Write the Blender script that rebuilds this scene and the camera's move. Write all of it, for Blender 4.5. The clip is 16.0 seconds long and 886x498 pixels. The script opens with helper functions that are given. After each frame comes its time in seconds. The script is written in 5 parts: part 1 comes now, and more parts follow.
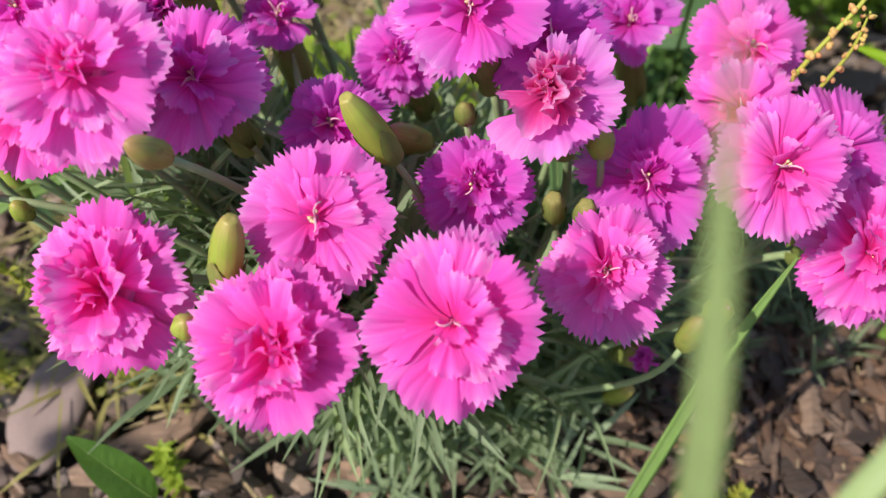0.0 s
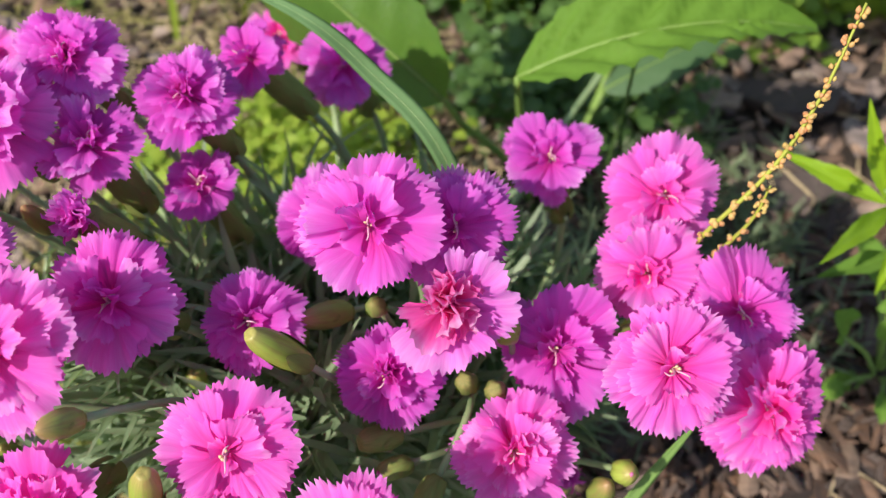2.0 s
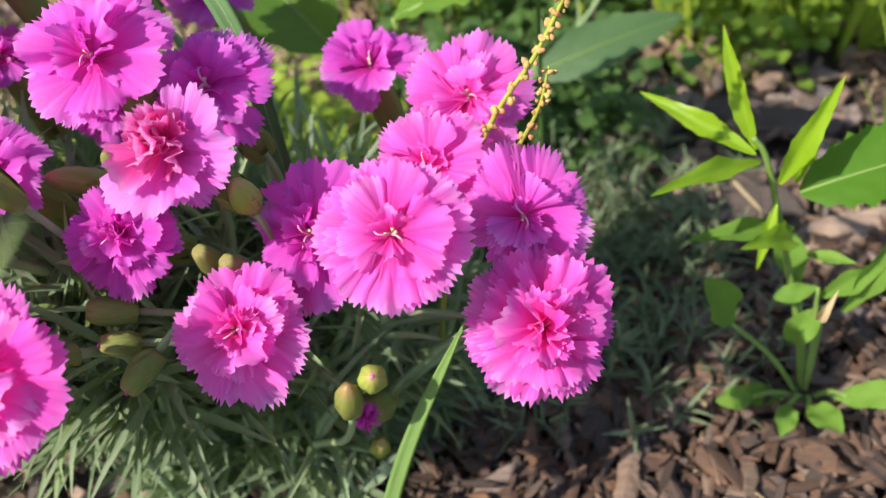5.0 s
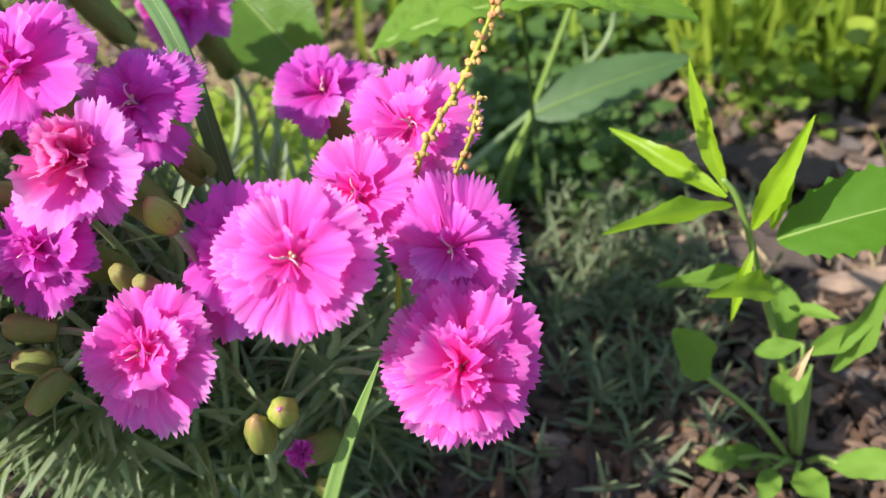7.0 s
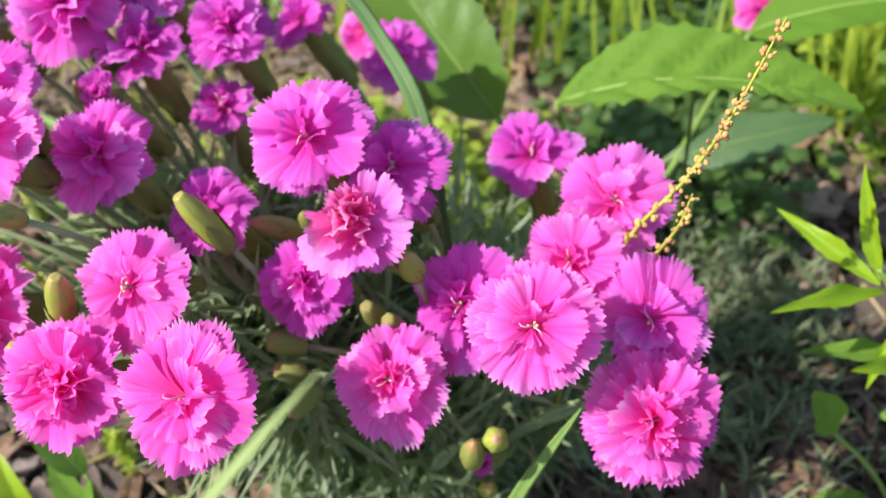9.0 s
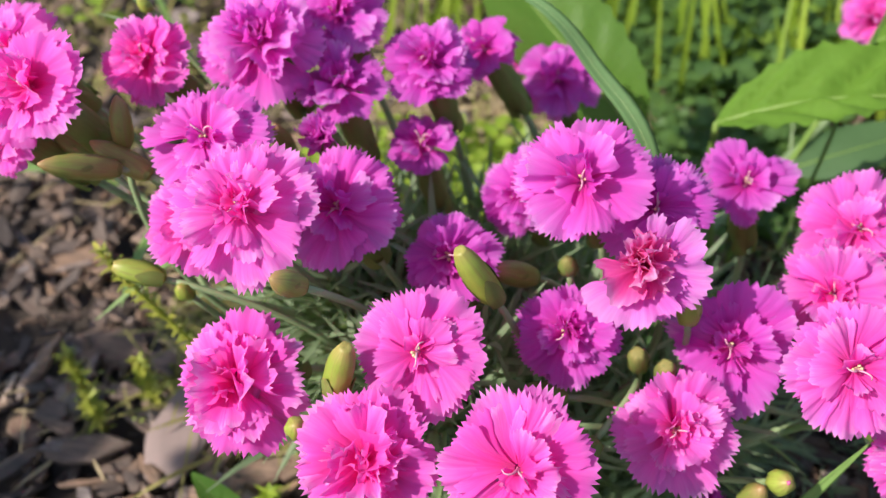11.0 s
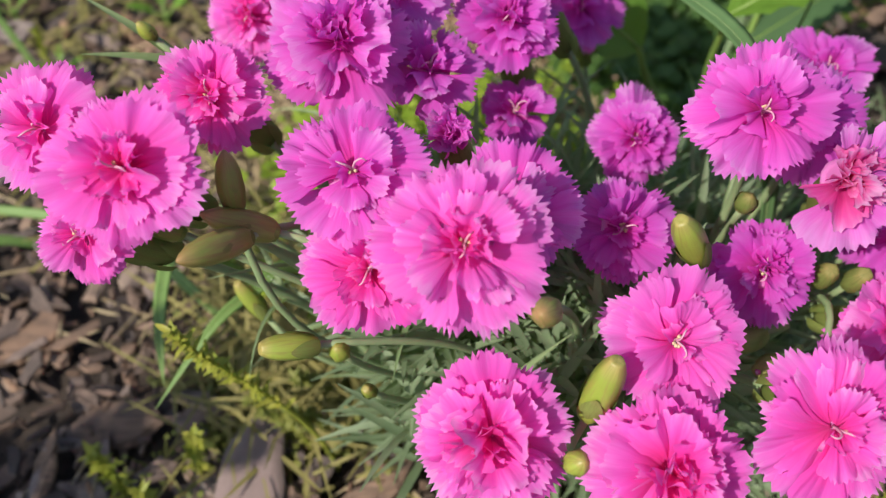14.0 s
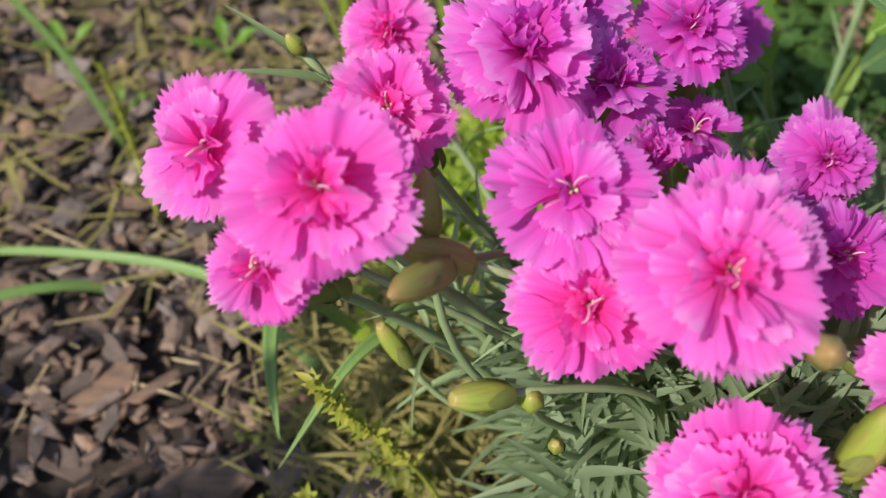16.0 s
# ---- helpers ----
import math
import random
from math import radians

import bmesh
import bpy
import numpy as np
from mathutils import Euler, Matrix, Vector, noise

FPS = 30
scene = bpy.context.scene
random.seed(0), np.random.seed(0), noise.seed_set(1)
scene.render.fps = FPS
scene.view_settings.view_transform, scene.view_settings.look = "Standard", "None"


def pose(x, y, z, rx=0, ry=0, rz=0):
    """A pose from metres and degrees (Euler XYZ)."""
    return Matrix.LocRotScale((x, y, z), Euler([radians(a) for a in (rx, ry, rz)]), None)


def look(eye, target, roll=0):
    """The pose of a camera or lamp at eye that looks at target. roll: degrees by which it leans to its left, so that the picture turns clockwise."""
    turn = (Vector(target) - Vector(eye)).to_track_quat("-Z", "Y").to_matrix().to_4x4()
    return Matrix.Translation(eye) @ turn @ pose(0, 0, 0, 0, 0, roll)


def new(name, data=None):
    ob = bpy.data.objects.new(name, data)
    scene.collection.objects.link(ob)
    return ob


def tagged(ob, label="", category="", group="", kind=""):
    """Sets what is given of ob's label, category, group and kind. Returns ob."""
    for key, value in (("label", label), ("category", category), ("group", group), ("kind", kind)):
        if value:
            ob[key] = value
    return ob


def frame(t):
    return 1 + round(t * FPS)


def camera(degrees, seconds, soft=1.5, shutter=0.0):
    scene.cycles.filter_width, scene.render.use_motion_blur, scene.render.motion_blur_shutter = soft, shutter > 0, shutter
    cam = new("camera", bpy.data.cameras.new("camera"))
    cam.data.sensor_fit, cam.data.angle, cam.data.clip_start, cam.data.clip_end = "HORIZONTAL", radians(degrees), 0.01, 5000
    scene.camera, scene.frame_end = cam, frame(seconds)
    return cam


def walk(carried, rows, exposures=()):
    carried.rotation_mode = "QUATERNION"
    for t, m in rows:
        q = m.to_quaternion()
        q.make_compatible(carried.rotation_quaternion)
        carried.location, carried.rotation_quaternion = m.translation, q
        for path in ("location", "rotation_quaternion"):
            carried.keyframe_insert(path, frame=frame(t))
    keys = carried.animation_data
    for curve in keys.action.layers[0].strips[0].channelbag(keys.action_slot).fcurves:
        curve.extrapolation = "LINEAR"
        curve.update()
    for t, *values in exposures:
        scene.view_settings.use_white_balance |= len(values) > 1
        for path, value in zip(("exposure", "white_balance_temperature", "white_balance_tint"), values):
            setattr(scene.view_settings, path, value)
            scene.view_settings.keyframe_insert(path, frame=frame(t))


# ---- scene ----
cam = camera(53.9, 16.0, soft=1.3)
cam.data.dof.use_dof = True
cam.data.dof.focus_distance, cam.data.dof.aperture_fstop = 0.203, 13.0
METRES, EYE, TILT, LEAN, TURN = 0.65, 0.308, -48.0, 0.0, 0.0
ROWS = [
    (0.0, 0.0, 0.0, 0.0, 0.0, 0.0, -0.0),
    (0.5, 0.0104, -0.0083, 0.0219, 0.59, -1.07, -0.2),
    (1.0, 0.0181, -0.019, 0.0531, 0.58, -2.73, 0.24),
    (1.5, 0.0293, -0.0176, 0.0906, 0.59, -4.62, 1.07),
    (2.0, 0.0406, -0.0092, 0.1143, 0.52, -6.73, 2.09),
    (2.5, 0.0584, 0.0045, 0.126, 0.17, -8.26, 2.96),
    (3.0, 0.0923, 0.0145, 0.1278, 0.34, -8.94, 3.36),
    (3.5, 0.1289, 0.0017, 0.1216, 1.77, -7.88, 2.38),
    (4.0, 0.1413, -0.0017, 0.082, 3.81, -5.73, 0.04),
    (4.5, 0.1555, 0.0049, 0.0529, 5.56, -2.79, -2.49),
    (4.7, 0.1631, 0.0101, 0.0365, 6.27, -1.48, -2.74),
    (6.8, 0.2154, 0.0519, 0.0071, 10.66, 3.75, -4.88),
    (7.0, 0.222, 0.0479, 0.0222, 11.34, 3.02, -5.48),
    (7.5, 0.2392, 0.0403, 0.0418, 13.2, 1.43, -7.47),
    (8.0, 0.2195, 0.0199, 0.0603, 14.2, 0.49, -9.3),
    (8.5, 0.2026, -0.0044, 0.0537, 14.62, 0.02, -10.55),
    (9.0, 0.168, -0.0269, 0.0522, 14.97, -0.17, -11.5),
    (9.5, 0.1392, -0.0359, 0.0536, 14.98, -0.04, -11.88),
    (10.0, 0.1035, -0.0401, 0.0524, 14.1, 0.4, -11.55),
    (10.2, 0.0815, -0.0409, 0.0534, 13.12, 0.6, -11.02),
    (12.3, -0.04, -0.0261, 0.0193, 2.78, -0.04, -2.39),
    (12.5, -0.0479, -0.0197, 0.0158, 1.74, -0.1, -0.98),
    (13.0, -0.0768, -0.0048, 0.0254, -0.38, -0.18, 1.31),
    (13.5, -0.1118, 0.003, 0.0351, -3.0, -2.5, 4.56),
    (14.0, -0.1371, -0.0063, 0.0729, -4.34, -4.14, 6.96),
    (14.5, -0.1813, -0.0063, 0.0879, -5.52, -4.43, 8.12),
    (15.0, -0.2045, 0.0069, 0.0848, -5.98, -3.72, 8.66),
    (15.5, -0.2118, 0.0216, 0.0771, -5.62, -2.46, 8.42),
    (16.0, -0.2035, 0.0398, 0.0744, -4.38, -1.05, 7.62),
]
walk(cam, [(t, pose(0, 0, EYE, TILT, LEAN, TURN) @ pose(METRES * x, METRES * y, METRES * z, 90 + pitch, roll, yaw)) for t, x, y, z, yaw, pitch, roll in ROWS],
     exposures=[(0.0, 0.22), (2.5, 0.38), (3.5, 0.50), (4.5, 0.53), (7.0, 0.68), (8.0, 0.78), (9.0, 0.64), (10.0, 0.46), (12.5, 0.17), (14.0, 0.00), (16.0, 0.02)])

# ---- light ----
SUN = Vector((-0.566, -0.424, 0.690)).normalized()
world = bpy.data.worlds.new("sky")
scene.world = world
world.use_nodes = True
wn, wl = world.node_tree.nodes, world.node_tree.links
wn.clear()
sky = wn.new("ShaderNodeTexSky")
sky.sky_type = "NISHITA"
sky.sun_disc = False
sky.sun_elevation = math.asin(SUN.z)
sky.sun_rotation = math.atan2(SUN.x, SUN.y)
back = wn.new("ShaderNodeBackground")
back.inputs["Strength"].default_value = 0.13
wout = wn.new("ShaderNodeOutputWorld")
wl.new(sky.outputs[0], back.inputs[0])
wl.new(back.outputs[0], wout.inputs[0])
sun_data = bpy.data.lights.new("sun", "SUN")
sun_data.energy, sun_data.angle, sun_data.color = 4.8, radians(0.6), (1.0, 0.94, 0.86)
sun = new("sun", sun_data)
sun.matrix_basis = look(SUN * 5, (0, 0, 0))


# ---- materials ----
def material(name):
    m = bpy.data.materials.new(name)
    m.use_nodes = True
    m.node_tree.nodes.clear()
    return m, m.node_tree.nodes, m.node_tree.links


def ramp(nodes, stops):
    r = nodes.new("ShaderNodeValToRGB")
    e = r.color_ramp.elements
    while len(e) < len(stops):
        e.new(0.5)
    for k, (p, c) in enumerate(stops):
        e[k].position, e[k].color = p, (*c, 1)
    return r


def mathnode(nodes, links, op, a, b):
    n = nodes.new("ShaderNodeMath")
    n.operation = op
    for k, v in enumerate((a, b)):
        if isinstance(v, (int, float)):
            n.inputs[k].default_value = v
        else:
            links.new(v, n.inputs[k])
    return n.outputs[0]


def mixcol(nodes, links, fac, a, b, blend="MIX"):
    n = nodes.new("ShaderNodeMix")
    n.data_type, n.blend_type = "RGBA", blend
    for k, v in ((0, fac), (6, a), (7, b)):
        if isinstance(v, (int, float)):
            n.inputs[k].default_value = v
        elif isinstance(v, tuple):
            n.inputs[k].default_value = (*v, 1)
        else:
            links.new(v, n.inputs[k])
    return n.outputs[2]


def sheet_shader(nodes, links, color, see_through, rough, trans_color=None, bump=None, coat=0.0, spec=0.35):
    """A thin sheet: a soft gloss surface that lets part of the light through."""
    p = nodes.new("ShaderNodeBsdfPrincipled")
    links.new(color, p.inputs["Base Color"])
    p.inputs["Roughness"].default_value = rough
    p.inputs["Specular IOR Level"].default_value = spec
    t = nodes.new("ShaderNodeBsdfTranslucent")
    links.new(trans_color or color, t.inputs["Color"])
    if bump:
        links.new(bump, p.inputs["Normal"])
    mx = nodes.new("ShaderNodeMixShader")
    mx.inputs[0].default_value = see_through
    links.new(p.outputs[0], mx.inputs[1])
    links.new(t.outputs[0], mx.inputs[2])
    out = nodes.new("ShaderNodeOutputMaterial")
    links.new(mx.outputs[0], out.inputs[0])


def bump_of(nodes, links, height, strength, distance):
    b = nodes.new("ShaderNodeBump")
    b.inputs["Strength"].default_value = strength
    b.inputs["Distance"].default_value = distance
    links.new(height, b.inputs["Height"])
    return b.outputs[0]


def make_petal(name, stops, see=0.54, glow=(1.0, 0.09, 0.62)):
    """A thin petal: deep heart, paler fringe, fine veins fanning out from the claw."""
    m, n, l = material(name)
    uv = n.new("ShaderNodeUVMap")
    sep = n.new("ShaderNodeSeparateXYZ")
    l.new(uv.outputs[0], sep.inputs[0])
    info = n.new("ShaderNodeObjectInfo")
    seed = mathnode(n, l, "MULTIPLY", info.outputs["Random"], 37.0)

    def streaks(along, across, detail):
        comb = n.new("ShaderNodeCombineXYZ")
        l.new(mathnode(n, l, "MULTIPLY", sep.outputs[0], along), comb.inputs[0])
        l.new(mathnode(n, l, "MULTIPLY", sep.outputs[1], across), comb.inputs[1])
        l.new(seed, comb.inputs[2])
        tex = n.new("ShaderNodeTexNoise")
        tex.inputs["Scale"].default_value, tex.inputs["Detail"].default_value = 1.0, detail
        l.new(comb.outputs[0], tex.inputs["Vector"])
        return tex.outputs[0]

    vein, fine, blot = streaks(2.2, 17.0, 3.0), streaks(3.0, 62.0, 2.0), streaks(2.2, 2.6, 1.0)
    pos = mathnode(n, l, "ADD", sep.outputs[0], mathnode(n, l, "MULTIPLY", mathnode(n, l, "SUBTRACT", vein, 0.5), 0.42))
    pos = mathnode(n, l, "ADD", pos, mathnode(n, l, "MULTIPLY", mathnode(n, l, "SUBTRACT", info.outputs["Random"], 0.5), 0.26))
    r = ramp(n, stops)
    l.new(pos, r.inputs[0])
    pale = mixcol(n, l, mathnode(n, l, "MULTIPLY", blot, 0.20), r.outputs[0], (0.96, 0.46, 0.84))
    lines = ramp(n, [(0.36, (0.15, 0.15, 0.15)), (0.58, (0.0, 0.0, 0.0))])
    l.new(fine, lines.inputs[0])
    pale = mixcol(n, l, lines.outputs[0], pale, (0.80, 0.035, 0.50))
    b = bump_of(n, l, mathnode(n, l, "ADD", vein, mathnode(n, l, "MULTIPLY", fine, 0.4)), 0.34, 0.0006)
    hot = mixcol(n, l, 0.34, pale, glow)
    sheet_shader(n, l, pale, see, 0.70, trans_color=hot, bump=b, spec=0.10)
    return m


PETAL = make_petal("petal_pink", [(0.0, (0.66, 0.010, 0.24)), (0.18, (0.90, 0.032, 0.42)), (0.38, (0.93, 0.090, 0.58)), (0.66, (0.94, 0.160, 0.70)), (0.90, (0.95, 0.25, 0.78)), (1.0, (0.96, 0.41, 0.86))])
PETAL_HOT = make_petal("petal_hot_pink", [(0.0, (0.66, 0.008, 0.20)), (0.22, (0.93, 0.026, 0.39)), (0.46, (0.96, 0.070, 0.54)), (0.72, (0.96, 0.130, 0.67)), (0.92, (0.96, 0.23, 0.76)), (1.0, (0.97, 0.40, 0.85))])
PETAL_ROSE = make_petal("petal_rose", [(0.0, (0.62, 0.005, 0.16)), (0.34, (0.93, 0.020, 0.38)), (0.64, (0.95, 0.070, 0.54)), (0.92, (0.95, 0.20, 0.71)), (1.0, (0.96, 0.36, 0.81))])
# Next three: deeper blooms, with violet shade also painted into the petal colour.
PETAL_SHADED_DEEP = make_petal("petal_shaded_magenta", [(0.0, (0.46, 0.005, 0.19)), (0.22, (0.69, 0.018, 0.43)), (0.5, (0.72, 0.060, 0.58)), (0.8, (0.73, 0.120, 0.67)), (0.95, (0.77, 0.20, 0.74)), (1.0, (0.83, 0.33, 0.81))], glow=(0.92, 0.06, 0.63))
PETAL_SHADED_PLUM = make_petal("petal_shaded_plum", [(0.0, (0.38, 0.004, 0.15)), (0.4, (0.68, 0.014, 0.40)), (0.75, (0.74, 0.052, 0.58)), (1.0, (0.78, 0.19, 0.74))], glow=(0.92, 0.06, 0.62))
PETAL_SHADED_LILAC = make_petal("petal_shaded_lilac_pink", [(0.0, (0.56, 0.006, 0.20)), (0.20, (0.82, 0.024, 0.45)), (0.45, (0.85, 0.078, 0.61)), (0.75, (0.85, 0.155, 0.71)), (0.95, (0.87, 0.25, 0.79)), (1.0, (0.90, 0.38, 0.86))], glow=(0.94, 0.08, 0.68))
PETAL_CRIMSON = make_petal("petal_crimson", [(0.0, (0.46, 0.004, 0.12)), (0.40, (0.74, 0.022, 0.25)), (0.68, (0.86, 0.10, 0.42)), (0.88, (0.91, 0.27, 0.62)), (1.0, (0.94, 0.52, 0.80))], glow=(0.95, 0.05, 0.44))
PETAL_BLUSH = make_petal("petal_blush", [(0.0, (0.66, 0.02, 0.34)), (0.35, (0.82, 0.11, 0.62)), (0.7, (0.84, 0.18, 0.71)), (1.0, (0.89, 0.38, 0.84))], glow=(0.92, 0.16, 0.74))


def make_leaf(name, dark, light, tip=None, tip_from=0.76, see=0.28, rough=0.45, grain=260.0, net=0.0, island=False, spec=0.4):
    m, n, l = material(name)
    if island:
        rnd = n.new("ShaderNodeNewGeometry").outputs["Random Per Island"]
    else:
        rnd = n.new("ShaderNodeObjectInfo").outputs["Random"]
    tc = n.new("ShaderNodeTexCoord")
    noise_a = n.new("ShaderNodeTexNoise")
    noise_a.inputs["Scale"].default_value = grain
    noise_a.inputs["Detail"].default_value = 4.0
    geo = n.new("ShaderNodeNewGeometry")
    l.new(geo.outputs["Position"], noise_a.inputs["Vector"])
    noise_b = n.new("ShaderNodeTexNoise")
    noise_b.inputs["Scale"].default_value = grain * 0.2
    l.new(geo.outputs["Position"], noise_b.inputs["Vector"])
    f = mathnode(n, l, "ADD", mathnode(n, l, "MULTIPLY", rnd, 0.6), mathnode(n, l, "MULTIPLY", noise_b.outputs[0], 0.45))
    c = mixcol(n, l, f, dark, light)
    c = mixcol(n, l, mathnode(n, l, "MULTIPLY", noise_a.outputs[0], 0.35), c, tuple(v * 0.55 for v in dark))
    if tip:
        uv = n.new("ShaderNodeUVMap")
        sep = n.new("ShaderNodeSeparateXYZ")
        l.new(uv.outputs[0], sep.inputs[0])
        tr = ramp(n, [(0.0, (0, 0, 0)), (tip_from, (0, 0, 0)), (1.0, (0.85, 0.85, 0.85))])
        l.new(mathnode(n, l, "ADD", sep.outputs[0], mathnode(n, l, "MULTIPLY", mathnode(n, l, "SUBTRACT", noise_b.outputs[0], 0.5), 0.35)), tr.inputs[0])
        c = mixcol(n, l, tr.outputs[0], c, tip)
        stripe_at = n.new("ShaderNodeCombineXYZ")
        l.new(mathnode(n, l, "MULTIPLY", sep.outputs[0], 2.5), stripe_at.inputs[0])
        l.new(mathnode(n, l, "MULTIPLY", sep.outputs[1], 26.0), stripe_at.inputs[1])
        l.new(mathnode(n, l, "MULTIPLY", rnd, 19.0), stripe_at.inputs[2])
        stripe = n.new("ShaderNodeTexNoise")
        stripe.inputs["Scale"].default_value = 1.0
        l.new(stripe_at.outputs[0], stripe.inputs["Vector"])
        sr = ramp(n, [(0.45, (0, 0, 0)), (0.68, (0.75, 0.75, 0.75))])
        l.new(stripe.outputs[0], sr.inputs[0])
        c = mixcol(n, l, sr.outputs[0], c, tuple(0.5 * (u + v) * 0.8 for u, v in zip(tip, dark)))
    b = bump_of(n, l, noise_a.outputs[0], 0.25, 0.0006)
    if net:
        cell = n.new("ShaderNodeTexVoronoi")
        cell.feature = "DISTANCE_TO_EDGE"
        cell.inputs["Scale"].default_value = net
        l.new(geo.outputs["Position"], cell.inputs["Vector"])
        vein = ramp(n, [(0.0, (0, 0, 0)), (0.22, (1, 1, 1))])
        l.new(cell.outputs["Distance"], vein.inputs[0])
        b = bump_of(n, l, vein.outputs[0], 0.16, 0.0005)
        c = mixcol(n, l, mathnode(n, l, "MULTIPLY", vein.outputs[0], 0.08), c, tuple(v * 0.6 for v in dark))
    yellow = mixcol(n, l, 0.5, c, (0.30, 0.42, 0.02))
    sheet_shader(n, l, c, see, rough, trans_color=yellow, bump=b, spec=spec)
    return m


GLAUCOUS = make_leaf("leaf_grey_green", (0.150, 0.225, 0.115), (0.445, 0.545, 0.335), see=0.40, rough=0.5, island=True)
GLAUCOUS_ONE = make_leaf("stem_leaf_grey_green", (0.21, 0.31, 0.13), (0.41, 0.51, 0.27), see=0.34, rough=0.5)
STEM = make_leaf("stem_green", (0.22, 0.31, 0.14), (0.35, 0.44, 0.22), see=0.0, rough=0.5)
CALYX = make_leaf("calyx_olive", (0.14, 0.20, 0.04), (0.28, 0.33, 0.09), tip=(0.28, 0.24, 0.08), see=0.08, rough=0.62, spec=0.2)
OLIVE = make_leaf("bud_olive", (0.20, 0.25, 0.045), (0.33, 0.36, 0.085), tip=(0.40, 0.22, 0.10), tip_from=0.76, see=0.08, rough=0.45)
BUD = make_leaf("bud_yellow_green", (0.27, 0.36, 0.045), (0.42, 0.50, 0.09), tip=(0.44, 0.33, 0.11), tip_from=0.80, see=0.10, rough=0.42)
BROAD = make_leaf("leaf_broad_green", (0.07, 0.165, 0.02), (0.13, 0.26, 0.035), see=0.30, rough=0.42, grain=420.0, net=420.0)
BRIGHT = make_leaf("leaf_bright_green", (0.24, 0.43, 0.015), (0.38, 0.56, 0.03), see=0.40, rough=0.42, grain=420.0)
LIME = make_leaf("leaf_yellow_green", (0.20, 0.34, 0.025), (0.50, 0.60, 0.08), see=0.42, rough=0.5, island=True)
GRASS = make_leaf("grass_green", (0.19, 0.33, 0.08), (0.30, 0.46, 0.14), see=0.30, rough=0.42)
THICKET = make_leaf("leaf_thicket_green", (0.09, 0.19, 0.025), (0.29, 0.41, 0.055), see=0.36, rough=0.5, island=True)
CLOVER = make_leaf("clover_green", (0.045, 0.105, 0.025), (0.13, 0.23, 0.055), see=0.30, rough=0.5, island=True)
SPRIG = make_leaf("sprig_yellow", (0.24, 0.32, 0.03), (0.50, 0.44, 0.08), see=0.25, rough=0.5, island=True)
MOSS = make_leaf("moss_olive", (0.11, 0.15, 0.025), (0.31, 0.29, 0.065), see=0.2, rough=0.6, island=True)
SEED = make_leaf("sorrel_seed", (0.66, 0.22, 0.12), (0.66, 0.58, 0.15), see=0.15, rough=0.55)
SORREL = make_leaf("sorrel_stalk", (0.28, 0.32, 0.04), (0.40, 0.42, 0.06), see=0.0, rough=0.5)


def plain(name, color, rough=0.5):
    m, n, l = material(name)
    p = n.new("ShaderNodeBsdfPrincipled")
    tex = n.new("ShaderNodeTexNoise")
    tex.inputs["Scale"].default_value = 500.0
    geo = n.new("ShaderNodeNewGeometry")
    l.new(geo.outputs["Position"], tex.inputs["Vector"])
    l.new(mixcol(n, l, mathnode(n, l, "MULTIPLY", tex.outputs[0], 0.5), color, tuple(v * 0.6 for v in color)), p.inputs["Base Color"])
    p.inputs["Roughness"].default_value = rough
    out = n.new("ShaderNodeOutputMaterial")
    l.new(p.outputs[0], out.inputs[0])
    return m


FLAKE = plain("bark_smooth", (0.27, 0.195, 0.175), 0.8)
PALE_GRASS = make_leaf("grass_pale", (0.34, 0.46, 0.17), (0.46, 0.58, 0.25), see=0.35, rough=0.45)
GREY_GRASS = make_leaf("grass_grey_green", (0.10, 0.20, 0.07), (0.16, 0.28, 0.11), see=0.25, rough=0.65, spec=0.15)
FRESH = make_leaf("leaf_fresh_green", (0.13, 0.28, 0.03), (0.22, 0.40, 0.05), see=0.34, rough=0.45, grain=420.0)
WITHERED = make_leaf("withered_stem", (0.14, 0.125, 0.035), (0.40, 0.34, 0.11), see=0.12, rough=0.7, island=True)
LOW_LEAF = make_leaf("leaf_low_olive", (0.095, 0.140, 0.070), (0.26, 0.31, 0.17), see=0.2, rough=0.55, island=True)
STYLE = plain("style_cream", (0.68, 0.36, 0.48), 0.5)
ANTHER = plain("anther_yellow", (0.72, 0.58, 0.34), 0.7)


